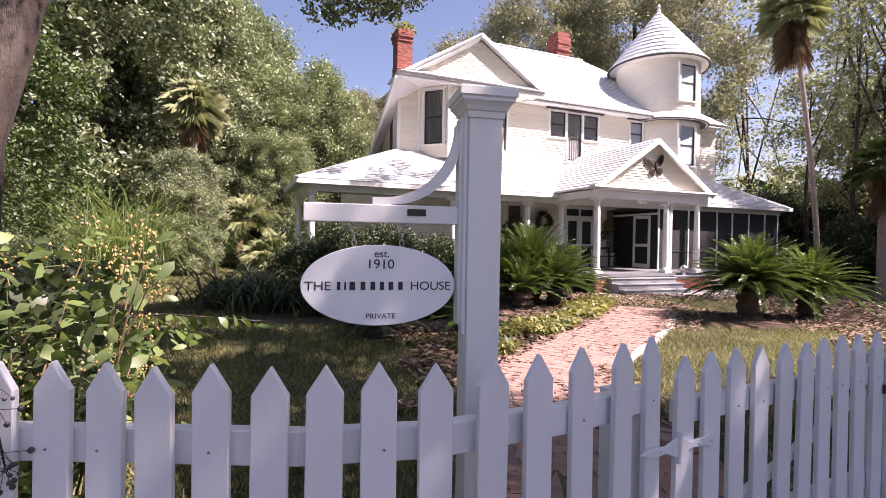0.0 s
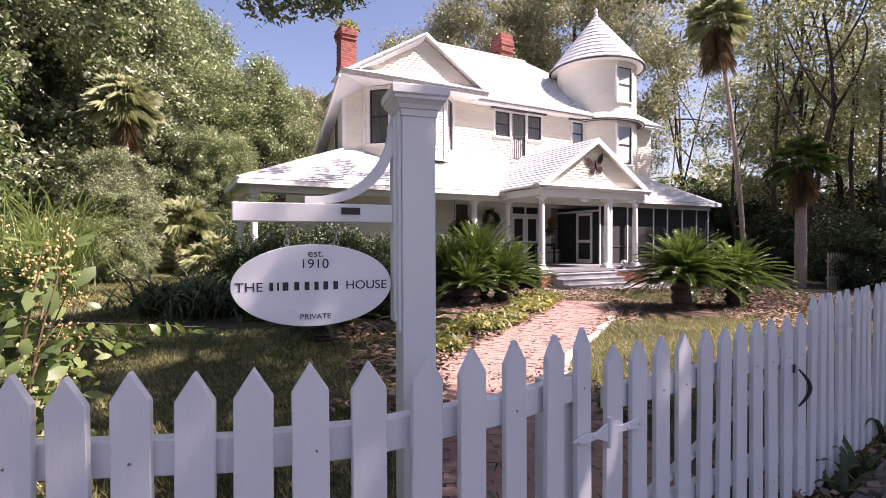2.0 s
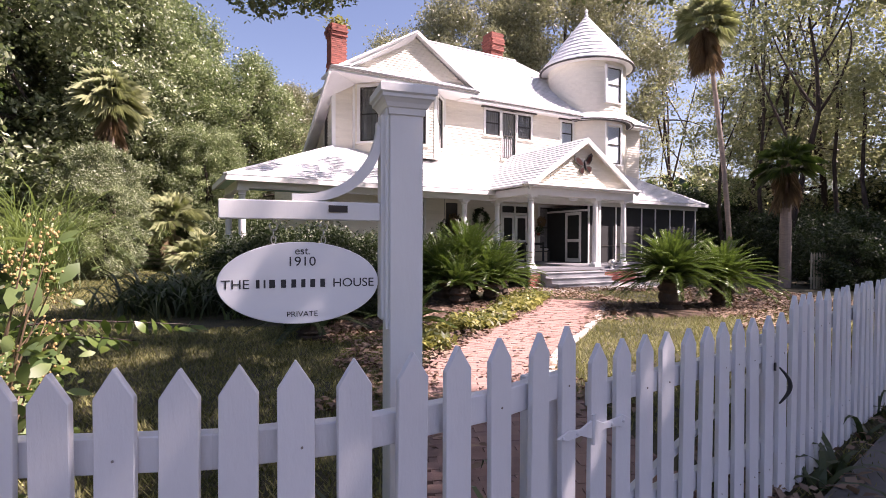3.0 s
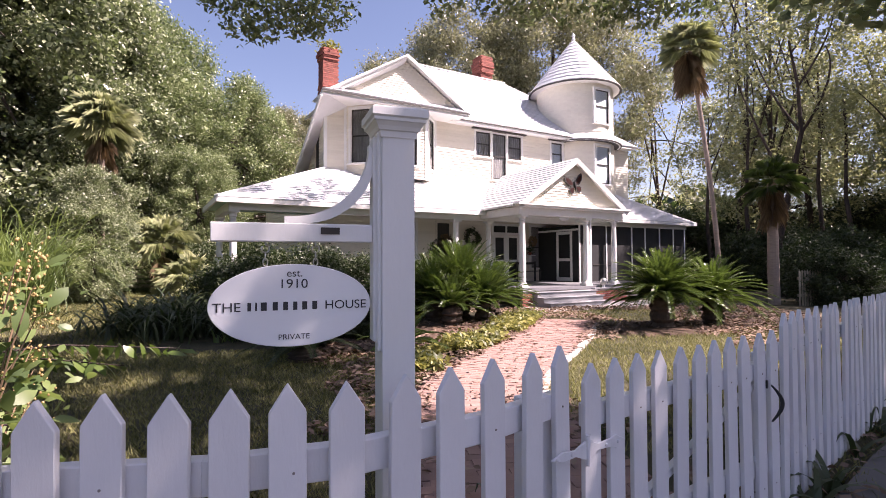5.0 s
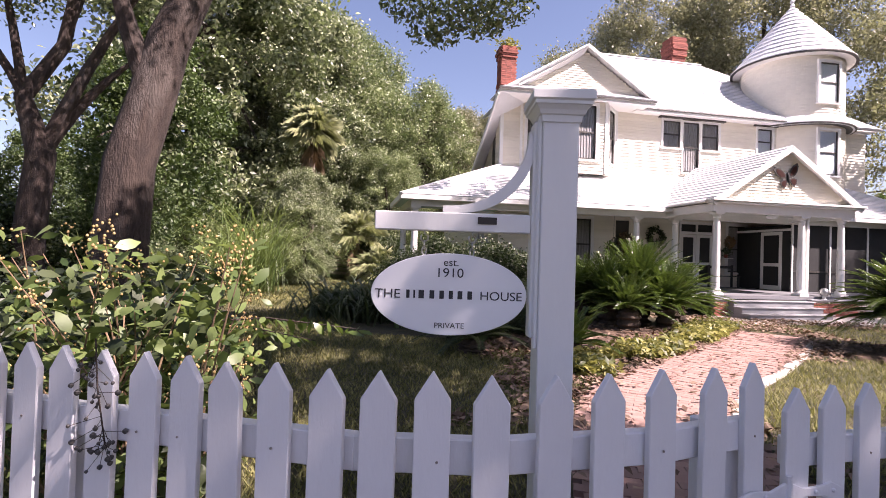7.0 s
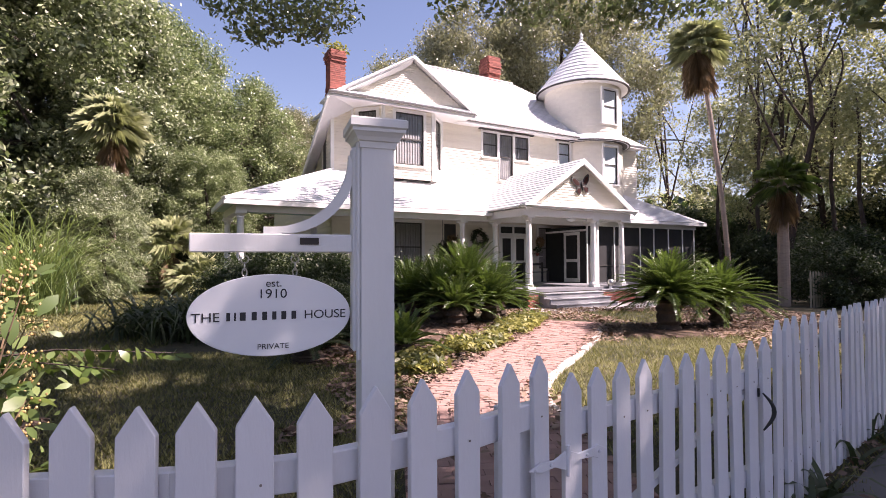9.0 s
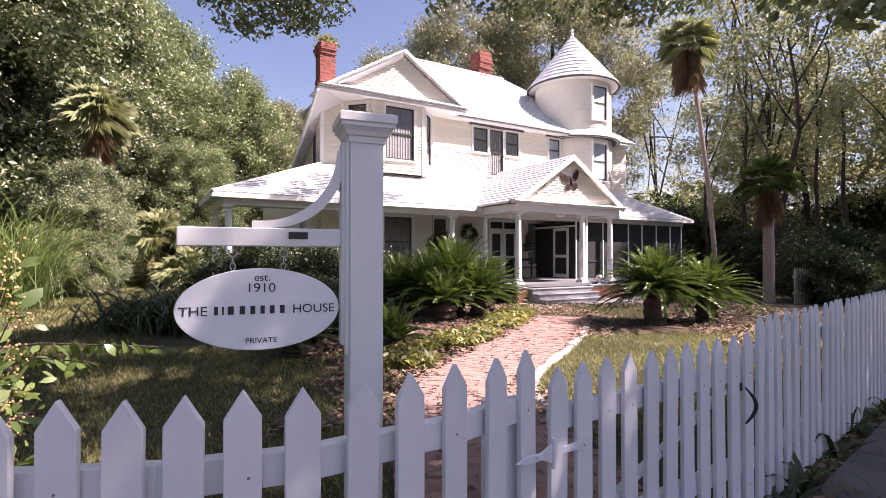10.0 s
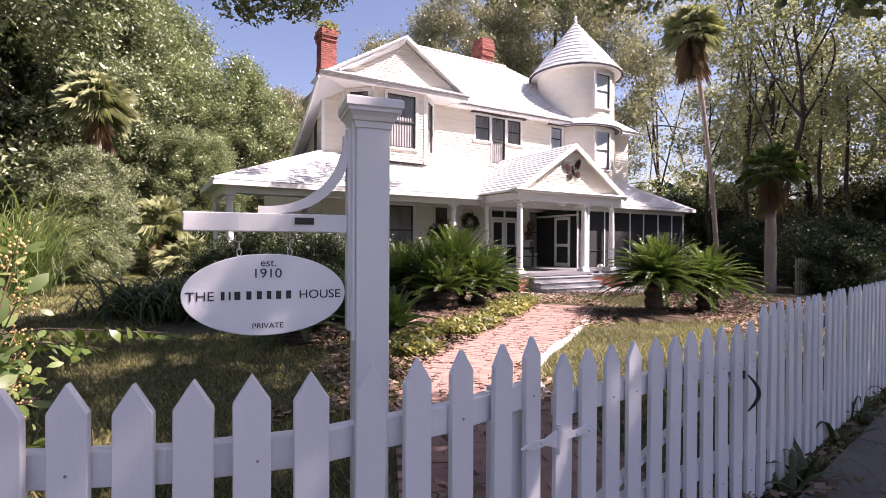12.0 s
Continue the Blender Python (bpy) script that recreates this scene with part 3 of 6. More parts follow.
# chimneys, brick by brick
def chimney(cu, cv, w, z0, z1, cap):
    ch = part("chimney", Build().box(cu - w / 2 + 0.012, cu + w / 2 - 0.012, cv - w / 2 + 0.012, cv + w / 2 - 0.012, z0, z1), M_MORTAR, house, "tall red brick chimney with corbelled cap")
    bw, bh = w / 3, 0.075
    me = Build().box(-bw / 2 + 0.006, bw / 2 - 0.006, -0.06, 0.06, 0.005, bh - 0.005).mesh("brick", M_BRICK)
    z, r = z0, 0
    while z < z1 + 0.02:
        out = 0.0
        for a, c, o in cap:
            if a <= z - z0 < c:
                out = o
        for s in range(4):
            rot = Matrix.Translation((cu, cv, z)) @ Matrix.Rotation(s * math.pi / 2, 4, "Z")
            if s in (1, 2):
                continue
            for k in range(3):
                x = -w / 2 + bw * (k + 0.5) + (0.02 if r % 2 else -0.02)
                part("brick", me, None, ch, m=rot @ Matrix.Translation((x, -w / 2 + 0.055 - out, 0)) @ Matrix.Diagonal((1 + out * 2, 1, 1, 1)))
        z += bh
        r += 1
    return ch


chimney(5.05, 5.2, 0.62, 7.2, 9.95, ((0.95, 1.1, 0.03), (1.15, 1.3, 0.03), (2.25, 2.4, 0.05), (2.4, 2.62, 0.10), (2.62, 2.8, 0.05)))
chimney(14.1, 7.3, 0.72, 10.8, 12.2, ((0.5, 0.8, 0.07), (0.8, 1.05, 0.11), (1.05, 1.4, 0.04)))

# porch roofs
roof([(0.36, 0.0, 3.24), (21.3, 0.0, 3.24), (19.0, 2.9, 4.80), (4.2, 2.9, 4.80)], label="broad silver metal porch roof")
roof([(0.36, 3.5, 3.24), (0.36, 0.0, 3.24), (4.2, 2.9, 4.80), (4.2, 3.5, 4.80)], course=0.25)
part("porch_end", Build().add([(0.40, 3.46, 3.2), (4.2, 3.46, 3.2), (4.2, 3.46, 4.74), (0.40, 3.40, 3.2), (4.2, 3.40, 3.2), (4.2, 3.40, 4.74)], [(0, 2, 1), (3, 4, 5), (0, 1, 4, 3), (1, 2, 5, 4), (2, 0, 3, 5)]), M_SIDING, house, "boarded end of the porch roof")
roof([(21.3, 0.0, 3.24), (21.3, 9.0, 3.24), (19.0, 9.0, 4.8), (19.0, 2.9, 4.80)], course=0.25)
strip("hip_ridge", (0.36, 0.0, 3.29), (4.2, 2.9, 4.86), 0.14, 0.05, M_ROOF)
for s, e in (((0.38, 0.02, 3.23), (21.28, 0.02, 3.23)), ((0.38, 0.02, 3.23), (0.38, 3.5, 3.23)), ((21.28, 0.02, 3.23), (21.28, 9.0, 3.23))):
    strip("porch_fascia", s, e, 0.06, 0.12, M_TRIM)
part("porch_beam", Build().box(0.72, 21.0, 0.36, 0.56, 2.95, 3.17), M_TRIM, house, "white porch beam")
part("porch_beam", Build().box(0.72, 0.92, 0.56, 3.4, 2.95, 3.17), M_TRIM, house)
part("porch_ceiling", Build().box(0.45, 21.2, 0.06, 2.9, 3.172, 3.20), M_CEIL, house, "pale green beadboard porch ceiling")
part("porch_ceiling", Build().box(0.45, 4.2, 2.904, 3.4, 3.172, 3.20), M_CEIL, house)
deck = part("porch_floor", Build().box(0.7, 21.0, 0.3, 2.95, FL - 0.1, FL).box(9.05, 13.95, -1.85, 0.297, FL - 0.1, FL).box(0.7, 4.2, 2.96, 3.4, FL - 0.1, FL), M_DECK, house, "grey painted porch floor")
part("porch_skirt", Build().box(0.8, 20.9, 0.42, 0.50, 0, FL - 0.1).box(0.8, 0.88, 0.50, 3.3, 0, FL - 0.1), M_SIDING, house)


def column(u, v, z0=FL, z1=2.95, r=0.105):
    s = Build().lathe([(r, z0 + 0.16), (r * 1.02, z0 + 0.9), (r * 0.82, z1 - 0.17)], 20, Matrix.Translation((u, v, 0)))
    c = part("column", s, M_TRIM, house, "round white porch column", smooth=True)
    part("column_base", Build().box(u - 0.15, u + 0.15, v - 0.15, v + 0.15, z0, z0 + 0.07).lathe([(0.15, z0 + 0.07), (0.155, z0 + 0.11), (0.12, z0 + 0.17)], 20, Matrix.Translation((u, v, 0))), M_TRIM, c)
    part("capital", Build().lathe([(r * 0.83, z1 - 0.2), (r * 1.05, z1 - 0.18), (r * 0.9, z1 - 0.14), (0.13, z1 - 0.07)], 20, Matrix.Translation((u, v, 0))).box(u - 0.15, u + 0.15, v - 0.15, v + 0.15, z1 - 0.07, z1), M_TRIM, c)


for u in (0.85, 5.3, 8.1, 9.5):
    column(u, 0.46)
column(0.82, 3.2)

# entrance porch with its pediment
EA = 11.52
roof([(8.95, 1.6, 3.30), (8.95, -1.95, 3.30), (EA, -1.95, 5.02), (EA, 2.2, 5.02)], label="small gabled entrance roof")
roof([(14.09, -1.95, 3.30), (14.09, 1.6, 3.30), (EA, 2.2, 5.02), (EA, -1.95, 5.02)])
clap_wall((9.1, -1.72), (13.94, -1.72), 3.42, 4.92, lap=0.09, top=lambda z: ((z - 3.42) / 1.55 * 2.35 + 0.08, 4.76 - (z - 3.42) / 1.55 * 2.35), name="pediment", label="white pediment wall")
for s, e in (((8.93, -1.94, 3.29), (EA, -1.94, 5.03)), ((14.11, -1.94, 3.29), (EA, -1.94, 5.03))):
    strip("barge_board", s, e, 0.06, 0.16, M_TRIM)
part("entrance_beam", Build().box(9.08, 13.96, -1.80, -1.55, 3.0, 3.24).box(9.08, 9.28, -1.55, 0.36, 3.0, 3.24).box(13.76, 13.96, -1.55, 0.36, 3.0, 3.24), M_TRIM, house)
part("cornice", Build().box(8.95, 14.09, -1.97, -1.72, 3.24, 3.30).box(8.9, 14.14, -2.03, -1.72, 3.302, 3.36).box(8.88, 9.05, -1.71, 0.3, 3.26, 3.32), M_TRIM, house, "moulded white cornice")
part("entrance_ceiling", Build().box(9.28, 13.76, -1.54, 0.06, 3.205, 3.235), M_CEIL, house)
for u, v in ((9.32, -1.66), (12.2, -1.66), (13.62, -1.66)):
    column(u, v, z1=3.0)
# pilaster post beside the second column
part("screen_post", Build().box(12.36, 12.44, -1.7, -1.62, FL, 3.0), M_TRIM, house)

# screened end of the porch
scr = part("porch_screen", Build().box(14.0, 20.95, 0.45, 0.456, FL, 2.95).box(14.0, 14.006, 0.46, 2.9, FL, 2.95), M_SCREEN, house, "dark insect screen")
for u in (14.03, 15.6, 17.2, 18.1, 19.1, 20.1, 20.95):
    part("screen_mullion", Build().box(u - 0.03, u + 0.03, 0.42, 0.48, FL, 2.95), M_TRIM, scr)
part("screen_rail", Build().box(14.06, 20.9, 0.43, 0.47, 1.30, 1.36), M_SASH, scr)
sd = Build().box(13.96, 14.0, 0.82, 0.92, FL + 0.02, 2.72).box(13.96, 14.0, 1.62, 1.72, FL + 0.02, 2.72)
for z, h in ((FL + 0.02, 0.16), (1.48, 0.12), (2.6, 0.12)):
    sd.box(13.96, 14.0, 0.92, 1.62, z, z + h)
sdoor = part("screen_door", sd, M_TRIM, house, "white screen door")
part("screen_rail", Build().box(13.965, 13.999, 0.46, 2.9, 2.74, 2.82), M_TRIM, scr)

# steps and brick pedestals
for i in range(4):
    z1 = FL - 0.155 * i - 0.155
    if z1 <= 0.02:
        continue
    part("step", Build().box(9.5, 12.15, -2.17 - 0.30 * i, -1.86 - 0.30 * i, 0, z1), M_STEP, house, "grey painted step", bevel=0.012)
    part("tread", Build().box(9.46, 12.19, -2.20 - 0.30 * i, -1.87 - 0.30 * i, z1 + 0.001, z1 + 0.03), M_STEP, house, bevel=0.008)


def pedestal(u0, u1, v0, v1, h):
    pd = part("brick_pedestal", Build().box(u0, u1, v0, v1, 0, h), M_MORTAR, house, "low red brick pier beside the steps")
    me = Build().box(-0.098, 0.098, -0.05, 0.05, 0.005, 0.067).mesh("brick", M_BRICK, bevel=0.004)
    for r in range(int(h / 0.075)):
        x = u0 + (0.05 if r % 2 else 0.10)
        while x < u1 - 0.05:
            part("brick", me, None, pd, m=Matrix.Translation((x, v0 + 0.04, r * 0.075)))
            x += 0.207
        for k in range(int((v1 - v0) / 0.207)):
            part("brick", me, None, pd, m=Matrix.Translation((u0 + 0.04, v0 + 0.12 + k * 0.207, r * 0.075)) @ Matrix.Rotation(math.pi / 2, 4, "Z"))
    part("cap_stone", Build().box(u0 - 0.04, u1 + 0.04, v0 - 0.04, v1, h, h + 0.05), M_STEP, pd, bevel=0.01)


pedestal(12.25, 13.95, -2.0, -1.86, 0.5)
pedestal(9.05, 9.45, -2.0, -1.86, 0.5)

# dark drip edges under the upper eaves
strip("drip_edge", (9.2, 2.395, 7.175), (16.2, 2.395, 7.175), 0.03, 0.045, M_SASH)
strip("drip_edge", (3.70, 1.645, 7.175), (9.52, 1.645, 7.175), 0.03, 0.045, M_SASH)
part("drip_edge", Build().lathe([(2.225, 9.80), (2.265, 9.805), (2.265, 9.845), (2.225, 9.85)], 56, mt), M_SASH, house)
part("drip_edge", Build().lathe([(2.205, 7.04), (2.245, 7.045), (2.245, 7.085), (2.205, 7.09)], 56, mt), M_SASH, house)

# ---- ground, path, sidewalk ----
def sheet(name, xs, ys, zfun, material, label, cat_):
    v = [(x, y, zfun(x, y)) for y in ys for x in xs]
    n = len(xs)
    f = [(j * n + i, j * n + i + 1, (j + 1) * n + i + 1, (j + 1) * n + i) for j in range(len(ys) - 1) for i in range(n - 1)]
    ob = part(name, Build().add(v, f), material, label=label, smooth=True)
    return tagged(ob, category=cat_, kind="structure")


def lumpy(x, y):
    return ground_z(x, y) + 0.025 * noise.noise(Vector((x * 0.4, y * 0.4, 0))) + 0.008 * noise.noise(Vector((x * 2.1, y * 2.1, 3)))


gx = [-600, -200, -90, -50] + [-36 + 0.6 * i for i in range(121)] + [50, 90, 200, 600]
gy = [-600, -150, -40, -12] + [-6 + 0.6 * i for i in range(85)] + [55, 90, 200, 900]
sheet("ground", gx, gy, lumpy, M_SOIL, "patchy lawn with fallen leaves under trees", "lawn")
walk_dir = Vector((0.8615, 0.5077, 0))          # the street side of the far fence
wn_ = Vector((0.5077, -0.8615, 0))


def fence_line(t):
    return Vector((2.275, 2.325, 0)) + walk_dir * t


sw = Build()
for i in range(14):
    a, c = -5.0 + 1.6 * i, -5.0 + 1.6 * (i + 1) - 0.012
    p, q = fence_line(a) + wn_ * 0.14, fence_line(c) + wn_ * 0.14
    sw.hexa([(p.x, p.y, 0.0), (p.x + wn_.x * 1.7, p.y + wn_.y * 1.7, 0.0), (q.x + wn_.x * 1.7, q.y + wn_.y * 1.7, 0.0), (q.x, q.y, 0.0),
             (p.x, p.y, 0.205), (p.x + wn_.x * 1.7, p.y + wn_.y * 1.7, 0.205), (q.x + wn_.x * 1.7, q.y + wn_.y * 1.7, 0.205), (q.x, q.y, 0.205)])
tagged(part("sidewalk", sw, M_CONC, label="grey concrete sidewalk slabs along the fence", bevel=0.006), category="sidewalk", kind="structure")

# ---- picket fence ----
def picket_mesh(h, w=0.086):
    return Build().prism([(-w / 2, 0), (w / 2, 0), (w / 2, h - 0.068), (0, h), (-w / 2, h - 0.068)], -0.010, 0.010).mesh("picket", M_FENCE, bevel=0.0022)


M_NAIL = mat("rusty_nail", (0.30, 0.27, 0.25), (0.18, 0.14, 0.12), 0.6)
PK, PKG = picket_mesh(1.03), picket_mesh(0.93)


def lay(fence, points, top, me, h):
    """Pickets at plan points, each turned along the line of its neighbours, with small lean and height faults."""
    nails = Build()
    for i, p in enumerate(points):
        for dz, dx in ((0.205, random.uniform(-0.015, 0.015)), (0.77, random.uniform(-0.015, 0.015))):
            a, c = points[max(i - 1, 0)], points[min(i + 1, len(points) - 1)]
            e = Vector((c[0] - a[0], c[1] - a[1], 0)).normalized()
            nails.lathe([(0.0035, 0), (0.003, 0.0022)], 7, Matrix.Translation(Vector((p[0], p[1], top - dz)) + e * dx + Vector((e.y, -e.x, 0)) * 0.0095) @ Matrix.Rotation(math.atan2(e.y, e.x), 4, "Z") @ Matrix.Rotation(math.pi / 2, 4, "X"))
        a, c = points[max(i - 1, 0)], points[min(i + 1, len(points) - 1)]
        d = Vector(c) - Vector(a)
        part("picket", me, None, fence, m=Matrix.Translation((p[0], p[1], top - h + random.uniform(-0.004, 0.004))) @ Matrix.Rotation(math.atan2(d.y, d.x), 4, "Z")
             @ Matrix.Rotation(radians(random.uniform(-0.5, 0.5)), 4, "Y") @ Matrix.Rotation(radians(random.uniform(-0.6, 0.6)), 4, "X"))
    tagged(part("nail", nails, M_NAIL, fence, "grey rusty nail heads"), kind="stuff")


def rail(fence, a, c, z, name="rail", back=0.034, h=0.085, t=0.04):
    a, c = Vector((*a[:2], 0)), Vector((*c[:2], 0))
    d = (c - a).normalized()
    n = Vector((-d.y, d.x, 0))
    m = Matrix.Translation(a + n * back) @ Matrix.Rotation(math.atan2(d.y, d.x), 4, "Z")
    part(name, Build().box(0, (c - a).length, -t / 2, t / 2, z, z + h, m), M_FENCE, fence, bevel=0.003)


def fence_post(fence, x, y, ang, h=1.08, w=0.09):
    m = Matrix.Translation((x, y, 0.12)) @ Matrix.Rotation(ang, 4, "Z")
    part("fence_post", Build().box(-w / 2, w / 2, -w / 2, w / 2, 0, h - 0.12, m), M_FENCE, fence, bevel=0.004)


left_fence = thing("picket_fence", Matrix(), "white painted pointed-picket fence with flaking paint", "fence", "fence runs along the sidewalk")
left_pts = [(-0.241 - 0.128 * k, 1.190 + 0.0007 * k * k) for k in range(14, 0, -1)]
mid_pts = [(-0.241 + 0.132 * k + 0.0011 * k * k, 1.192 + 0.010 * k + 0.0072 * k * k) for k in range(8)]
lay(left_fence, left_pts + mid_pts, 1.213, PK, 1.03)
for z in (0.965, 0.40):
    run = [left_pts[0], left_pts[7], (-0.30, 1.191), mid_pts[2], mid_pts[5], (0.77, 1.632)]
    for a, c in zip(run, run[1:]):
        rail(left_fence, a, c, z)
fence_post(left_fence, -1.14, 1.315, 0, 1.02)
fence_post(left_fence, 0.655, 1.665, 0.45, 1.03, 0.10)

gate = thing("gate", Matrix(), "low white picket gate with painted strap hinges, closed", "gate")
g0, g1 = Vector((0.866, 1.668, 0)), Vector((2.150, 2.258, 0))
lay(gate, [tuple(g0.lerp(g1, k / 10)[:2]) for k in range(11)], 1.14, PKG, 0.93)
rail(gate, g0, g1, 0.90)
rail(gate, g0, g1, 0.42)
gd = (g1 - g0).normalized()
gm = Matrix.Translation(g0) @ Matrix.Rotation(math.atan2(gd.y, gd.x), 4, "Z")
L = (g1 - g0).length
part("brace", Build().hexa([gm @ Vector(q) for q in ((0.02, 0.02, 0.46), (0.11, 0.02, 0.46), (0.11, 0.05, 0.46), (0.02, 0.05, 0.46), (L - 0.11, 0.02, 0.90), (L - 0.02, 0.02, 0.90), (L - 0.02, 0.05, 0.90), (L - 0.11, 0.05, 0.90))]), M_FENCE, gate)
# painted strap hinge across the joint: two scrolled leaves and a knuckle
hinge = part("hinge", Build().prism([(-0.045, 0.81), (-0.045, 0.875), (-0.10, 0.854), (-0.16, 0.860), (-0.215, 0.842), (-0.16, 0.826), (-0.10, 0.832)], -0.022, -0.0125, gm)
             .prism([(-0.03, 0.81), (0.02, 0.832), (0.09, 0.828), (0.12, 0.818), (0.17, 0.842), (0.12, 0.866), (0.09, 0.858), (0.02, 0.854), (-0.03, 0.875)], -0.022, -0.0125, gm), M_FENCE, gate, "white-painted iron strap hinge", bevel=0.0015)
part("knuckle", Build().lathe([(0.009, 0.79), (0.009, 0.895)], 10, gm @ Matrix.Translation((-0.0375, -0.022, 0))), M_FENCE, hinge)
for x, z in ((-0.19, 0.842), (-0.12, 0.845), (0.06, 0.842), (0.125, 0.842)):
    part("bolt", Build().lathe([(0.007, 0), (0.006, 0.004), (0.002, 0.006)], 8, gm @ Matrix.Translation((x, -0.022, z)) @ Matrix.Rotation(math.pi / 2, 4, "X")), M_FENCE, hinge)
hl = [gm @ Vector((L - 0.10 + 0.045 * math.sin(s * math.pi), -0.035 - 0.03 * math.sin(s * math.pi), 0.88 - 0.18 * s)) for s in [k / 10 for k in range(11)]]
part("latch_handle", Build().tube(hl, [0.004 + 0.006 * math.sin(k / 10 * math.pi) for k in range(11)], 8), M_IRON, gate, "curved black iron latch handle", smooth=True)
part("latch_plate", Build().box(L - 0.106, L - 0.094, -0.018, -0.0115, 0.86, 0.90, gm), M_IRON, gate)

far_fence = thing("picket_fence", Matrix(), "white painted picket fence running along the sidewalk", "fence", "fence runs along the sidewalk")
far_pts = [tuple(fence_line(0.158 * k)[:2]) for k in range(90)]
lay(far_fence, far_pts, 1.218, PK, 1.03)
for z in (0.965, 0.40):
    rail(far_fence, far_pts[0], far_pts[-1], z)
fence_post(far_fence, 2.23, 2.405, 0.54, 1.0, 0.10)

# ---- sign post and hanging sign ----
PM = pose(0.178, 1.743, -0.056, 0, 0, 10.5) @ Matrix.Scale(1.029, 4)
sp = thing("sign_post", PM, "white square wooden sign post with moulded cap and bracketed arm", "post")
part("shaft", Build().box(-0.056, 0.056, -0.056, 0.056, 0.10, 1.95), M_POST, sp, bevel=0.003)
part("side_board", Build().box(-0.080, -0.0562, -0.030, 0.030, 1.25, 1.93), M_POST, sp, bevel=0.004)
part("side_board", Build().box(-0.069, -0.0562, -0.045, -0.0305, 1.22, 1.945), M_POST, sp, bevel=0.003)


part("cap", Build().lathe([((w - 0.005) * 1.4142, z) for w, z in ((0.066, 1.925), (0.068, 1.945), (0.074, 1.948), (0.079, 1.960), (0.088, 1.972), (0.093, 1.975), (0.093, 1.985), (0.100, 1.990), (0.100, 2.014), (0.094, 2.020), (0.02, 2.026))], 4, a0=math.pi / 4, a1=math.pi * 2.25), M_POST, sp, "moulded square cap")
arm = part("arm", Build().box(-0.573, -0.081, -0.022, 0.022, 1.578, 1.637), M_POST, sp, bevel=0.003)
br = []
for k in range(17):
    a = -math.pi / 2 + math.pi / 2 * k / 16
    br.append((-0.335 + 0.245 * math.cos(a), 1.905 + 0.245 * math.sin(a)))
for k in range(16, -1, -1):
    a = -math.pi / 2 + math.pi / 2 * k / 16
    br.append((-0.300 + 0.234 * math.cos(a) - 0.004, 1.868 + 0.232 * math.sin(a) + 0.002))
bk = Build().prism([(-0.36, 1.6375), (-0.36, 1.66)] + br + [(-0.304, 1.6375)], -0.016, 0.016)
part("bracket", bk, M_POST, sp, "curved wooden bracket")
part("name_plate", Build().box(-0.249, -0.189, -0.026, -0.0225, 1.603, 1.625), M_PLATE, arm, "small dark plate")

sign = thing("hanging_sign", PM, "white oval house sign hanging from the post's arm by chains", "sign")
SX, SZ, SA, SB = -0.333, 1.378, 0.247, 0.130
oval = [(SX + SA * math.cos(2 * math.pi * k / 72), SZ + SB * math.sin(2 * math.pi * k / 72)) for k in range(72)]
board = part("board", Build().prism(oval, -0.011, 0.011), M_SIGN, sign, "white oval board", bevel=0.002)


def letters(text, x, z, width, height, bold=0.0):
    cu = bpy.data.curves.new("lettering", "FONT")
    cu.body, cu.align_x, cu.align_y, cu.extrude, cu.offset = text, "CENTER", "CENTER", 0.0006, bold
    tmp = bpy.data.objects.new("lettering", cu)
    scene.collection.objects.link(tmp)
    me = bpy.data.meshes.new_from_object(tmp.evaluated_get(bpy.context.evaluated_depsgraph_get()))
    bpy.data.objects.remove(tmp)
    co = np.array([v.co[:] for v in me.vertices])
    lo, hi = co.min(0), co.max(0)
    for v in me.vertices:
        v.co = ((v.co.x - (lo[0] + hi[0]) / 2) / (hi[0] - lo[0]) * width, (v.co.y - (lo[1] + hi[1]) / 2) / (hi[1] - lo[1]) * height, v.co.z)
    me.materials.clear()
    me.materials.append(M_INK)
    part("lettering", me, M_INK, board, "dark painted lettering", m=Matrix.Translation((x, -0.0118, z)) @ Matrix.Rotation(math.pi / 2, 4, "X"))


letters("est.", SX + 0.005, 1.4775, 0.047, 0.019)
letters("1910", SX + 0.005, 1.4465, 0.080, 0.029)
letters("THE", SX - 0.194, 1.3765, 0.080, 0.0275)
letters("HOUSE", SX + 0.166, 1.3765, 0.131, 0.0275)
letters("PRIVATE", SX + 0.004, 1.2795, 0.094, 0.0165)
x = SX - 0.1365
for w in (0.019, 0.010, 0.031, 0.027, 0.026, 0.023, 0.027, 0.026):
    part("lettering", Build().box(x + w * 0.10, x + w * 0.66, -0.0122, -0.0112, 1.3635, 1.3895), M_INK, board, "dark painted bar")
    x += w + 0.0043
for x in (SX - 0.083, SX + 0.070):
    ch = part("hook", Build().tube([(x + 0.012 * math.sin(t), 0, 1.556 + 0.012 * math.cos(t)) for t in [k * 0.55 for k in range(11)]], 0.0028, 6).tube([(x, 0, 1.568), (x, 0, 1.58)], 0.003, 6), M_CHAIN, sign, "galvanised hook", smooth=True)
    for j in range(2):
        z = 1.533 - 0.019 * j
        pts = [(x + (0.007 * math.cos(t) if j else 0), (0 if j else 0.007 * math.cos(t)), z + 0.013 * math.sin(t)) for t in [k * 2 * math.pi / 12 for k in range(13)]]
        part("chain_link", Build().tube(pts, 0.0022, 6), M_CHAIN, ch, smooth=True)

# ---- plants ----
RNG = np.random.default_rng(7)


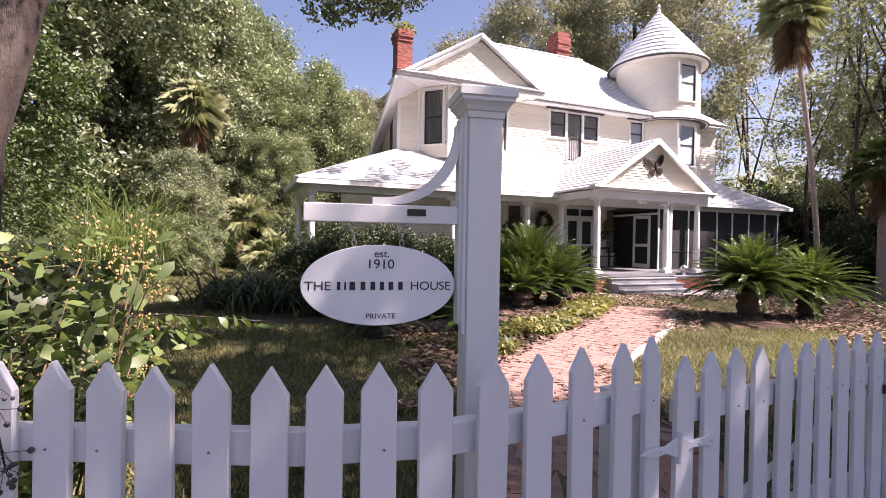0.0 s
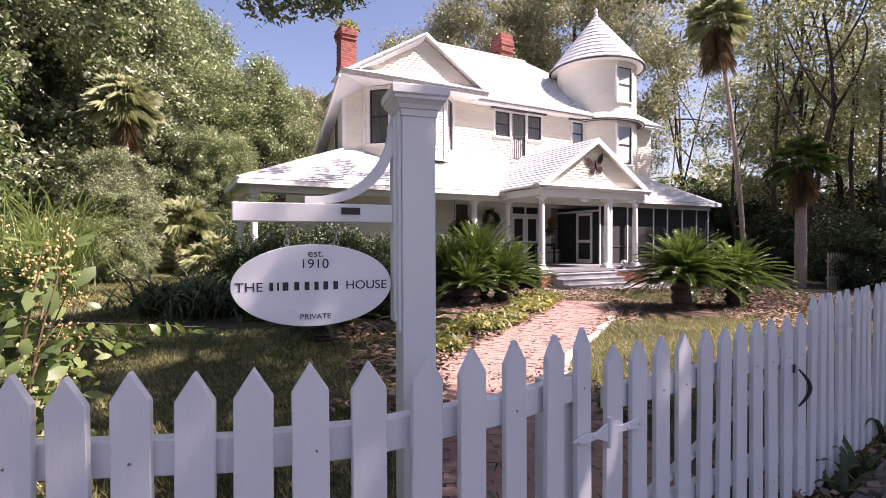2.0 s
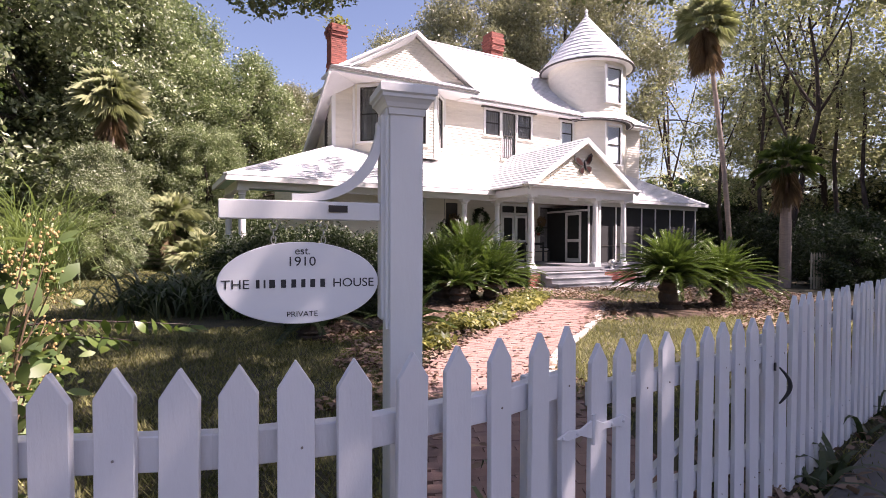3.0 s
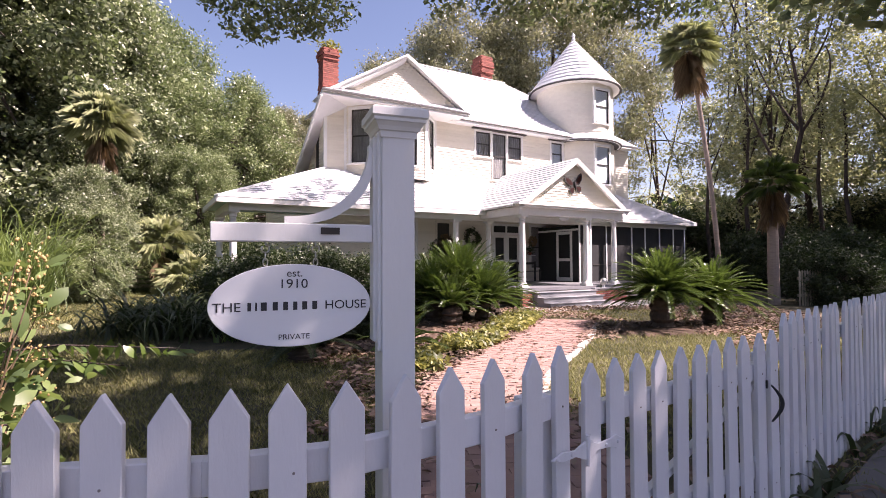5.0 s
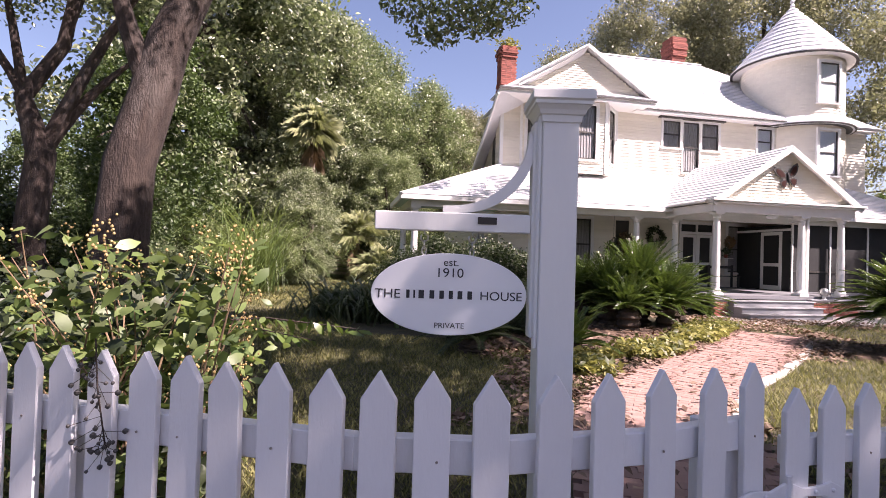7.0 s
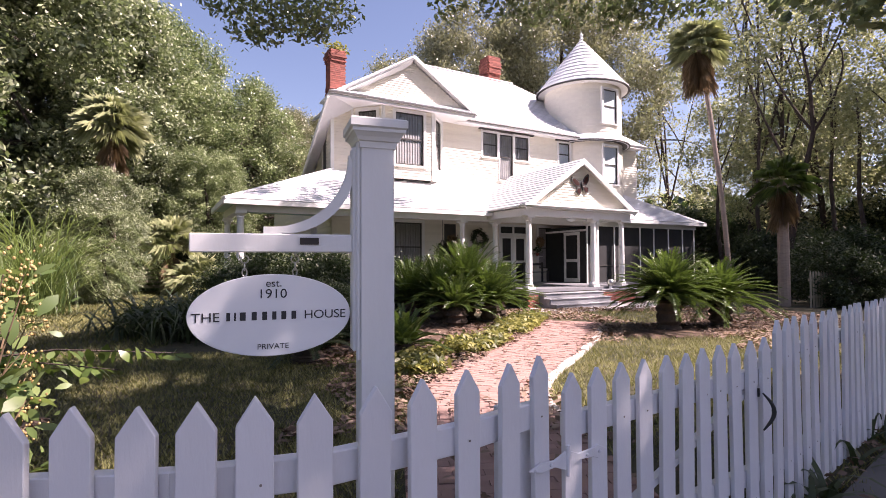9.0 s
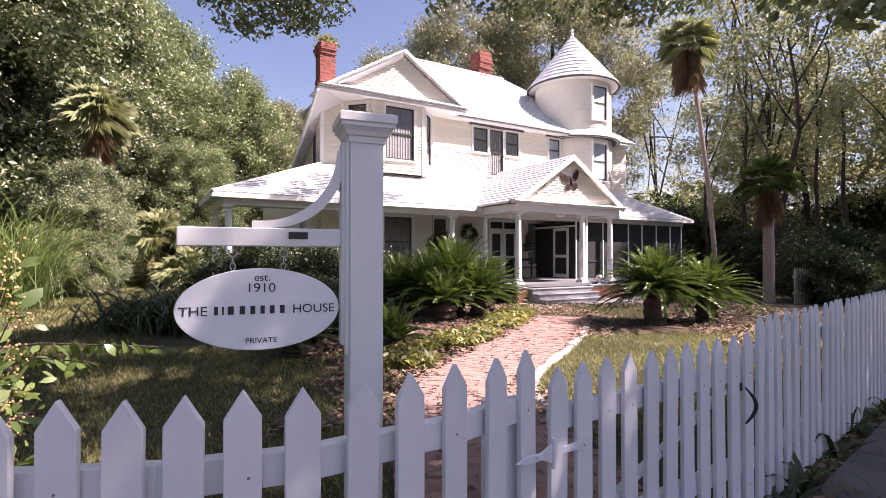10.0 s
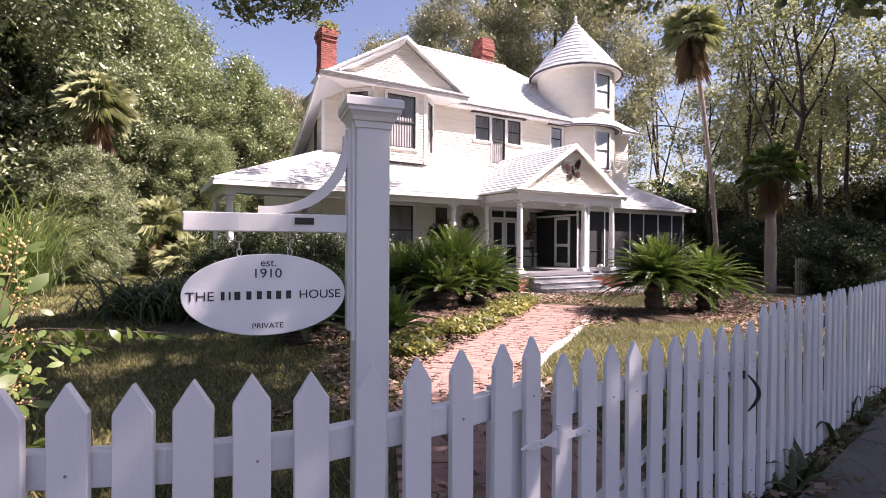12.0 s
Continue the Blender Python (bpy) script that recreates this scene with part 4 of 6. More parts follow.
def frond_plant(name, x, y, trunk_h, n, length, label, cat_, leaf=None, z0=None, seed=1, stiff=0.6, leafl=0.175, group=""):
    """A cycad: stout trunk and arching feather fronds with paired narrow leaflets."""
    r = np.random.default_rng(seed)
    g = ground_z(x, y) if z0 is None else z0
    th = thing(name, Matrix.Translation((x, y, g)), label, cat_, group)
    prof = [(0.23 + 0.04 * math.sin(k * 2.3), trunk_h * k / 8) for k in range(9)]
    part("trunk", Build().lathe([(0.30, -0.05)] + prof + [(0.05, trunk_h + 0.12)], 14), M_SAGOTRUNK, th, "shaggy dark brown trunk")
    for i in range(n):
        b = Build()
        t = (i + 0.5) / n
        az = i * 2.39996 + r.uniform(-0.2, 0.2)
        el0 = radians(90 - 76 * t ** 1.15 + r.uniform(-8, 8))
        ln = length * r.uniform(0.85, 1.12) * (0.8 + 0.2 * t)
        p, el, pts = Vector((0.05 * math.cos(az), 0.05 * math.sin(az), trunk_h + 0.05)), el0, []
        for k in range(13):
            pts.append((p.copy(), el))
            p = p + Vector((math.cos(az) * math.cos(el), math.sin(az) * math.cos(el), math.sin(el))) * ln / 12
            el -= stiff / 12 * (0.5 + 0.8 * t) * (1.0 + 1.3 * k / 12) * (1.3 if el > 0 else 0.7)
        b.tube([q for q, _ in pts], [0.011 * (1 - k / 14) for k in range(13)], 4)
        for k in range(4, 71):
            s = k / 6
            j = min(int(s), 11)
            q = pts[j][0].lerp(pts[j + 1][0], s - j)
            e = pts[j][1]
            f = Vector((math.cos(az) * math.cos(e), math.sin(az) * math.cos(e), math.sin(e)))
            side = Vector((-math.sin(az), math.cos(az), 0))
            up = side.cross(f) * -1
            w = leafl * math.sin(min(1.0, 0.25 + s / 12 * 1.1) * math.pi * 0.88) + 0.02
            for sg in (-1, 1):
                d = (side * sg * 0.80 + f * 0.62 + up * 0.26).normalized()
                tip = q + d * w + Vector((0, 0, -0.15 * w)) + Vector(r.normal(0, 0.006, 3))
                b.add([q - f * 0.008, q + d * w * 0.5 - f * 0.0065, tip, q + d * w * 0.5 + f * 0.0065], [(0, 1, 2), (0, 2, 3)])
        part("frond", b, leaf or L_SAGO, th)
    return th


def fan_palm(name, x, y, trunk_h, n, length, label, seed, lean=(0, 0), skirt=0.3, leaf=None, width=0.16, z0=0.0, petiole=0.5):
    """A cabbage palm: ringed trunk, fan leaves cut into strips, dead leaves hanging below."""
    r = np.random.default_rng(seed)
    th = thing(name, Matrix.Translation((x, y, z0)), label, "palm")
    top = Vector((lean[0], lean[1], trunk_h))
    pts = [Vector((lean[0] * (k / 10) ** 1.5, lean[1] * (k / 10) ** 1.5, trunk_h * k / 10)) for k in range(11)]
    part("trunk", Build().tube([(0, 0, -0.2)] + pts, [width * 1.3] + [width * (1.15 - 0.25 * k / 10 + 0.05 * math.sin(k * 3)) for k in range(11)], 12), M_PALMBARK, th, "slim grey-brown trunk")
    live, dead, st = Build(), Build(), Build()
    for i in range(n):
        t = (i + 0.5) / n
        az = i * 2.39996 + r.uniform(-0.3, 0.3)
        dry = t > 1 - skirt
        el = radians(85 - 118 * t / (1 - skirt) + r.uniform(-12, 12)) if not dry else radians(-50 - 38 * r.random())
        d = Vector((math.cos(az) * math.cos(el), math.sin(az) * math.cos(el), math.sin(el)))
        hang = Vector((0, 0, -r.uniform(0.0, 0.9) * length)) if dry else Vector((0, 0, 0))
        base = top + hang + d * petiole * length * (0.45 if dry else 1.0) * r.uniform(0.7, 1.25)
        st.tube([top + hang, base], 0.015, 3)
        side = Vector((-math.sin(az), math.cos(az), 0))
        up = side.cross(d) * -1
        bl = dead if dry else live
        for k in range(-14, 15):
            a = k / 14 * 1.6 * (0.6 if dry else 1)
            ln = length * (0.75 - 0.25 * abs(k) / 14) * r.uniform(0.85, 1.1)
            q = (d * math.cos(a) + side * math.sin(a) + up * 0.22 * abs(math.sin(a))).normalized()
            mid = base + q * ln * 0.6
            tip = base + q * ln + Vector((0, 0, -0.42 * ln * (0.4 + r.random())))
            w = q.cross(up).normalized() * 0.0095 * length
            bl.add([base, mid - w, tip, mid + w], [(0, 1, 2), (0, 2, 3)])
    tagged(part("leaf_stem", st, L_PALM, th), kind="stuff")
    part("crown", live, leaf or L_PALM, th, "fan-shaped leaves")
    if skirt:
        part("dead_leaves", dead, L_DRY, th, "brown hanging dead leaves")
    return th


def strappy(name, x, y, n, length, width, label, seed, spread=0.3, leaf=None, cat_="plant", group=""):
    """A clump of arching strap leaves."""
    r = np.random.default_rng(seed)
    g = ground_z(x, y)
    b = Build()
    th = thing(name, Matrix.Translation((x, y, g)), label, cat_, group) if n < 20 else None
    for i in range(n):
        if th:
            b = Build()
        az, el = r.uniform(0, 6.283), radians(r.uniform(50, 88))
        ln = length * r.uniform(0.6, 1.15)
        p = Vector((r.normal(0, spread), r.normal(0, spread), 0))
        side = Vector((-math.sin(az), math.cos(az), 0))
        rows = []
        for k in range(7):
            w = width * 0.5 * (1 - (k / 6) ** 2.2) + 0.001
            rows.append((p - side * w, p + side * w))
            p = p + Vector((math.cos(az) * math.cos(el), math.sin(az) * math.cos(el), math.sin(el))) * ln / 6
            el -= 0.30 * (1 + k * 0.16)
        v = [q for row in rows for q in row]
        b.add(v, [(2 * k, 2 * k + 1, 2 * k + 3, 2 * k + 2) for k in range(6)])
        if th:
            part("leaf", b, leaf or L_DARK, th)
    if th:
        return th
    ob = part(name, b, leaf or L_DARK, m=Matrix.Translation((x, y, g)))
    return tagged(ob, label, cat_, group, "stuff" if n > 300 else "")


def blob_bed(name, cx, cy, rx, ry, rot, label, seed):
    r = np.random.default_rng(seed)
    ph = r.uniform(0, 6, 3)
    ring, rows = 40, 8
    c, s = math.cos(rot), math.sin(rot)
    v = [(cx, cy, lumpy(cx, cy) + 0.05)]
    for j in range(1, rows + 1):
        for i in range(ring):
            a = 2 * math.pi * i / ring
            k = j / rows * (1 + 0.10 * math.sin(3 * a + ph[0]) + 0.06 * math.sin(5 * a + ph[1]))
            x, y = rx * k * math.cos(a), ry * k * math.sin(a)
            X, Y = cx + x * c - y * s, cy + x * s + y * c
            v.append((X, Y, lumpy(X, Y) + (0.05 if j < rows else -0.02) + 0.015 * r.random()))
    f = [(0, 1 + i, 1 + (i + 1) % ring) for i in range(ring)]
    f += [(1 + (j - 1) * ring + i, 1 + j * ring + i, 1 + j * ring + (i + 1) % ring, 1 + (j - 1) * ring + (i + 1) % ring) for j in range(1, rows) for i in range(ring)]
    return tagged(part(name, Build().add(v, f), M_MULCH, label=label, smooth=True), category="flower bed", kind="structure")


blob_bed("bed_west", 1.3, 10.6, 2.7, 2.2, 0.5, "mulched bed of fallen leaves beside the path", 1)
blob_bed("bed_east", 7.2, 10.3, 2.3, 1.15, 0.25, "mulched bed round the sago palms", 2)

SG = "clump of sago palms"
frond_plant("sago_palm", 2.15, 11.3, 0.42, 40, 1.05, "small green sago palm with a stout bare trunk", "sago palm", seed=3, group=SG)
frond_plant("sago_palm", 2.6, 12.5, 0.75, 120, 1.5, "dense tall green sago palm beside the porch", "sago palm", seed=4, group=SG, stiff=0.45)
frond_plant("sago_palm", 1.2, 12.6, 0.5, 70, 1.35, "green sago palm beside the porch", "sago palm", seed=5, group=SG, stiff=0.45)
frond_plant("sago_palm", 1.85, 12.1, 0.55, 90, 1.3, "lush green sago palm crowding its neighbours", "sago palm", seed=12, group=SG, stiff=0.5)
frond_plant("sago_palm", 3.1, 12.0, 0.45, 80, 1.2, "lush sago palm with arching glossy fronds", "sago palm", seed=13, group=SG, stiff=0.5)
frond_plant("sago_palm", 3.5, 12.9, 0.45, 70, 1.35, "low dark sago palm beside the steps", "sago palm", seed=6, group=SG)
frond_plant("sago_palm", 0.75, 8.3, 0.10, 22, 0.85, "low young sago palm in the leaf mulch", "sago palm", seed=7, group=SG)
# takes the shade leaf, not the sago leaf: shade held in the colour
frond_plant("sago_palm", -0.75, 7.9, 0.15, 30, 0.95, "low sago palm beneath the sign, leaves darkened for its shade", "sago palm", leaf=L_DARK, seed=8, group=SG)
frond_plant("sago_palm", 6.55, 10.0, 0.62, 140, 1.38, "large glossy sago palm on the lawn", "sago palm", seed=9, group=SG, stiff=0.75)
frond_plant("sago_palm", 8.0, 10.3, 0.5, 120, 1.3, "sago palm leaning from the mulched bed", "sago palm", seed=10, group=SG, stiff=0.75)
frond_plant("sago_palm", 6.9, 10.6, 0.6, 70, 1.35, "sago palm behind its larger neighbour", "sago palm", seed=11, group=SG, stiff=0.42)

# strap-leaved border before the porch corner
for i, (x, y) in enumerate([(-4.9, 11.9), (-4.2, 11.0), (-3.5, 10.7), (-4.5, 12.5), (-3.7, 11.8), (-2.9, 11.2), (-2.2, 11.0), (-3.0, 12.3), (-2.2, 12.1), (-1.4, 11.3), (-1.2, 10.2)]):
    strappy("border_lily", x, y, 80, 1.6, 0.05, "dark green strap-leaved lily clump", 40 + i, 0.33, group="lily border")
strappy("border_lily", -2.35, 10.1, 26, 0.55, 0.04, "bright green strap-leaved lily clump", 60, 0.15, L_MYRTLE, group="lily border")
for i, (t, o) in enumerate([(0.15, -0.10), (0.4, -0.12), (1.25, -0.10), (1.9, -0.09), (2.6, -0.08), (3.6, -0.08)]):
    p = fence_line(t) - wn_ * 0.0 + wn_ * (-o)
    strappy("fence_lily", p.x, p.y, 9 - i, 0.55 - 0.04 * i, 0.035, "strap leaves poking through the fence", 70 + i, 0.05, group="lilies at the fence")
for i, (x, y) in enumerate([(-1.5, 1.55), (-1.0, 1.6), (-0.65, 1.55), (-0.3, 1.6), (0.05, 1.75), (0.35, 1.85), (0.55, 2.0), (-1.9, 1.6)]):
    strappy("fence_lily", x, y, 16, 0.62, 0.03, "green strap leaves behind the fence", 80 + i, 0.09, L_SAGO if i % 2 else L_DARK, group="lilies at the fence")

# ground cover along the path, fallen leaves, grass
def scatter(n, fun, keep):
    out = []
    while len(out) < n:
        x, y = fun()
        if keep(x, y):
            out.append((x, y))
    return np.array(out)


PATH_C = [(1.05, 2.2), (1.15, 4.2), (1.35, 5.65), (1.95, 6.75), (3.05, 8.3), (4.15, 10.0), (5.15, 11.9)]


def path_dist(x, y):
    best = 9e9
    for (a, b), (c, d) in zip(PATH_C, PATH_C[1:]):
        t = min(max(((x - a) * (c - a) + (y - b) * (d - b)) / ((c - a) ** 2 + (d - b) ** 2), 0), 1)
        best = min(best, math.hypot(x - a - t * (c - a), y - b - t * (d - b)))
    return best


def left_of_path(x, y):
    return x < np.interp(y, [p[1] for p in PATH_C], [p[0] for p in PATH_C])


U = RNG.uniform
cov = scatter(4200, lambda: (U(0.3, 5.2), U(6.5, 13.0)), lambda x, y: 0.62 < path_dist(x, y) < 1.45 + 0.4 * noise.noise(Vector((x, y, 0))) and left_of_path(x, y) and noise.noise(Vector((x * 1.1, y * 1.1, 5))) > -0.15)
z = np.array([lumpy(x, y) for x, y in cov]) + 0.04 + RNG.uniform(0, 0.22, len(cov)) * (0.4 + 0.6 * RNG.random(len(cov)))
tagged(cards("ground_cover", np.c_[cov, z], 0.065, L_COVER, rng=RNG, up=0.8), "yellow-green low ground cover beside the brick path", "ground cover", kind="stuff")
lit = scatter(22000, lambda: (U(-6, 12), U(2, 15)), lambda x, y: path_dist(x, y) > 0.5 and (y > 4.2 or x > 1.5) and noise.noise(Vector((x * 0.5, y * 0.5, 9))) > -0.25 + (1.1 if (x < -0.6) else 0.5 if (x > 2.2 and y < 8.8) else 0))
lz = np.array([lumpy(x, y) for x, y in lit]) + RNG.uniform(0.02, 0.085, len(lit))
tagged(cards("fallen_leaves", np.c_[lit, lz], 0.05, L_LITTER, rng=RNG, up=2.2), "scattered dry brown fallen leaves", "leaves", kind="stuff")
lp = scatter(420, lambda: (U(0, 6), U(2.5, 13)), lambda x, y: path_dist(x, y) < 0.75)
tagged(cards("path_leaves", np.c_[lp, np.array([lumpy(x, y) for x, y in lp]) + 0.075], 0.045, L_LITTER, rng=RNG, up=4.0), "few dry leaves lying on the brick path", "leaves", kind="stuff")
edge = []
for i in range(240):
    p = fence_line(U(-3, 9)) + wn_ * U(0.02, 0.15)
    edge.append((p.x, p.y, 0.20 + U(0, 0.03)))
tagged(cards("kerbside_leaves", np.array(edge), 0.032, L_LITTER, rng=RNG, up=1.6), "dry leaves gathered along the fence foot", "leaves", kind="stuff")


def grass(name, n, x0, x1, y0, y1, h, label, keep, w=0.007):
    pts = scatter(n, lambda: (U(x0, x1), U(y0, y1)), keep)
    az = RNG.uniform(0, 6.283, n)
    ln = h * RNG.uniform(0.5, 1.3, n)
    g = np.array([lumpy(x, y) for x, y in pts])
    v = np.empty((n, 3, 3), np.float32)
    v[:, 0] = np.c_[pts[:, 0] - w * np.sin(az), pts[:, 1] + w * np.cos(az), g]
    v[:, 1] = np.c_[pts[:, 0] + w * np.sin(az), pts[:, 1] - w * np.cos(az), g]
    v[:, 2] = np.c_[pts[:, 0] + ln * 0.7 * np.cos(az), pts[:, 1] + ln * 0.7 * np.sin(az), g + ln * 0.8]
    me = bpy.data.meshes.new(name)
    me.from_pydata(v.reshape(-1, 3).tolist(), [], np.arange(n * 3).reshape(-1, 3).tolist())
    me.materials.append(L_GRASS)
    tagged(part(name, me, L_GRASS), label, "grass", kind="stuff")


grass("grass", 85000, -12, 11, 2.2, 22, 0.09, "short patchy lawn grass", lambda x, y: path_dist(x, y) > 0.72 and noise.noise(Vector((x * 0.45, y * 0.45, 2))) > -0.2 and not (-3 < x < 4 and 8.5 < y < 13) and not (y > 15 and x > -5))

grass("sunny_grass", 34000, 1.6, 11, 3.2, 9.6, 0.08, "bright sunlit lawn grass beside the path", lambda x, y: path_dist(x, y) > 0.80 and not left_of_path(x, y) and noise.noise(Vector((x * 0.7, y * 0.7, 4))) > -0.3)

grass("near_grass", 80000, -6.5, 0.9, 2.0, 9.0, 0.05, "thin lawn grass in dappled shade", lambda x, y: path_dist(x, y) > 0.75)
grass("far_grass", 30000, -17, -4.6, 12.5, 30, 0.10, "dry sunlit lawn grass beside the house", lambda x, y: noise.noise(Vector((x * 0.4, y * 0.4, 6))) > -0.35 and x < -4.6 - 0.25 * (y - 12.5), w=0.016)

# crape myrtle at the fence corner
cm = thing("crape_myrtle", Matrix(), "crape myrtle bush with light green leaves and tan seed pods", "bush")
stem, lv, pod = Build(), [], []
r5 = np.random.default_rng(21)
bases = [(-1.75, 2.05), (-1.6, 2.25), (-1.9, 2.4), (-2.2, 2.2), (-1.45, 2.1)]
tips = []
for i in range(52):
    bx, by = bases[i % 5]
    tip = Vector((r5.uniform(-2.6, -1.02), r5.uniform(1.65, 2.7), r5.uniform(0.75, 1.55)))
    tip.x = min(tip.x, 0.12 - 0.6 * tip.y)
    mid = Vector((bx, by, 0)).lerp(tip, 0.6) + Vector((0, 0, 0.22))
    P0 = Vector((bx, by, 0.1))
    pts = [P0.lerp(mid, k / 4).lerp(mid.lerp(tip, k / 4), k / 4) for k in range(5)]
    stem.tube(pts, [0.008, 0.006, 0.005, 0.0035, 0.002], 5)
    tips.append(tip)
    for k in range(26):
        q = pts[1].lerp(tip, r5.uniform(0.0, 1.08)) + Vector(r5.normal(0, 0.10, 3))
        lv.append((q.x, q.y, min(q.z, 1.5 + 0.05 * r5.random())))
    if i % 4 != 3:
        for k in range(20):
            pod.append((tip + Vector((r5.normal(0, 0.035), r5.normal(0, 0.035), r5.uniform(-0.05, 0.13))))[:])
tagged(part("stem", stem, M_TWIG, cm), kind="stuff")
# inside of the bush: its shade is put in as near-black leaves
cards("shaded_inner_leaves", np.array([q for q in np.c_[r5.uniform(-3.4, -1.05, 4200), r5.uniform(1.9, 3.6, 4200), r5.uniform(0.2, 1.35, 4200)] if q[0] < 0.05 - 0.64 * q[1]]), 0.045, L_DARK, cm, rng=r5, oval=True)
cards("leaves", np.array(lv), 0.042, L_MYRTLE, cm, long=2.1, up=0.5, rng=r5, droop=0.5, oval=True)
pb = Build()
for p in pod:
    s = r5.uniform(0.0045, 0.008)
    pb.lathe([(s * 0.35, -s), (s * 0.95, -s * 0.35), (s * 0.9, s * 0.45), (s * 0.25, s * 1.15)], 6, Matrix.Translation(p))
tagged(part("seed_pod", pb, L_POD, cm, "tan seed pod clusters"), kind="stuff")
# a low branch reaching over the lawn, its shade put in as darker leaves
lb, ls = Build(), []
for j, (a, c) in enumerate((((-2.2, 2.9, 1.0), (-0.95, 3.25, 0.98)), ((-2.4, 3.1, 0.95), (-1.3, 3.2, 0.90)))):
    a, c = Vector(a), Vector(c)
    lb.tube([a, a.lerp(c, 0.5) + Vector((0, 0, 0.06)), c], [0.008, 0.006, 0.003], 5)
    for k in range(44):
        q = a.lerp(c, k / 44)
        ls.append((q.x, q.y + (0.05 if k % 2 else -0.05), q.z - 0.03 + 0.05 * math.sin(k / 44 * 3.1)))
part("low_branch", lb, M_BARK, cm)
cards("shaded_low_leaves", np.array(ls), 0.042, L_SAGO, cm, long=2.3, up=0.1, rng=r5, droop=2.5, oval=True)
# dark dried pods drooping over the fence
dp, dst = Build(), Build()
dst.tube([(-1.02, 1.2, 1.24), (-0.99, 1.18, 1.12), (-0.97, 1.19, 0.97)], 0.0022, 5)
for k in range(46):
    a = Vector((-1.02, 1.2, 1.20)).lerp(Vector((-0.97, 1.19, 0.96)), r5.random())
    c = a + Vector((r5.normal(0, 0.035), r5.uniform(-0.03, 0.005), r5.normal(-0.02, 0.02)))
    q = r5.uniform(0.004, 0.008)
    dp.lathe([(q * 0.3, -q), (q, -q * 0.3), (q, q * 0.4), (q * 0.3, q)], 6, Matrix.Translation(c))
    dst.tube([a, c], 0.0009, 3)
tagged(part("dried_pod", dp, M_SASH, cm, "dark dried pods"), kind="stuff")
tagged(part("dried_twig", dst, M_BARK, cm), kind="stuff")

# ---- brick path, laid last ----
def path_at(s):
    acc = 0.0
    for (a, b), (c, d) in zip(PATH_C, PATH_C[1:]):
        ln = math.hypot(c - a, d - b)
        if s <= acc + ln:
            t = (s - acc) / ln
            return Vector((a + (c - a) * t, b + (d - b) * t, 0))
        acc += ln
    return Vector((*PATH_C[-1], 0))


PLEN = sum(math.hypot(c - a, d - b) for (a, b), (c, d) in zip(PATH_C, PATH_C[1:]))


def path_frame(s):
    c = (path_at(max(s - 0.7, 0)) + path_at(s) * 2 + path_at(min(s + 0.7, PLEN))) / 4
    d = (path_at(min(s + 0.5, PLEN)) - path_at(max(s - 0.5, 0))).normalized()
    return c, d, Vector((d.y, -d.x, 0))


bedp = Build()
sv = []
for k in range(61):
    c, d, n = path_frame(PLEN * k / 60)
    for w in (-0.66, 0.66):
        q = c + n * w
        sv.append((q.x, q.y, ground_z(q.x, q.y) + 0.045))
bedp.add(sv, [(2 * k, 2 * k + 1, 2 * k + 3, 2 * k + 2) for k in range(60)])
brick_path = tagged(part("brick_path", bedp, M_SAND, label="curving red brick garden path", smooth=True), category="path", kind="structure")
PV = Build().box(-0.098, 0.098, -0.047, 0.047, -0.03, 0.03).mesh("brick", M_PAVER, bevel=0.005)
rest = Build()
count, s, row = 0, 0.05, 0
while s < PLEN:
    c, d, n = path_frame(s)
    ang = math.atan2(n.y, n.x)
    for k in range(-3, 4):
        off = k * 0.205 + (0.1025 if row % 2 else 0)
        if abs(off) > 0.62:
            continue
        q = c + n * off
        m = Matrix.Translation((q.x, q.y, ground_z(q.x, q.y) + 0.022 + random.uniform(-0.004, 0.006))) @ Matrix.Rotation(ang + random.uniform(-0.03, 0.03), 4, "Z") @ Matrix.Rotation(random.uniform(-0.02, 0.02), 4, "X")
        if 2.2 < s and count < 300:
            part("brick", PV, None, brick_path, m=m)
            count += 1
        else:
            rest.box(-0.098, 0.098, -0.047, 0.047, -0.03, 0.03, m)
    s += 0.1
    row += 1
tagged(part("far_bricks", rest, M_PAVER, brick_path), kind="stuff")
ks = Build()
s = 2.6
kerb = tagged(part("path_kerb", Build().box(0, 0.01, 0, 0.01, -0.05, -0.04, Matrix.Translation((2.6, 7.0, 0))), M_KERB, label="pale stone edging along the path"), category="kerb", kind="structure")
while s < PLEN - 0.3:
    c, d, n = path_frame(s)
    q = c + n * 0.72
    m = Matrix.Translation((q.x, q.y, ground_z(q.x, q.y) + 0.02)) @ Matrix.Rotation(math.atan2(d.y, d.x) + random.uniform(-0.05, 0.05), 4, "Z")
    part("kerb_stone", Build().box(-0.19, 0.19, -0.055, 0.055, -0.06, 0.028 + random.uniform(-0.01, 0.012), m), M_KERB, kerb, bevel=0.012)
    s += 0.395
apron = Build().slab([(-4.0 + u * 0.9336 - v * 0.3584, 13.9 + u * 0.3584 + v * 0.9336) for u, v in ((8.55, -3.55), (12.9, -3.75), (14.6, -2.6), (14.4, -1.9), (9.0, -1.9))], -0.05, 0.045)
tagged(part("apron", apron, M_KERB, label="pale concrete apron before the steps", bevel=0.01), category="paving", kind="structure")

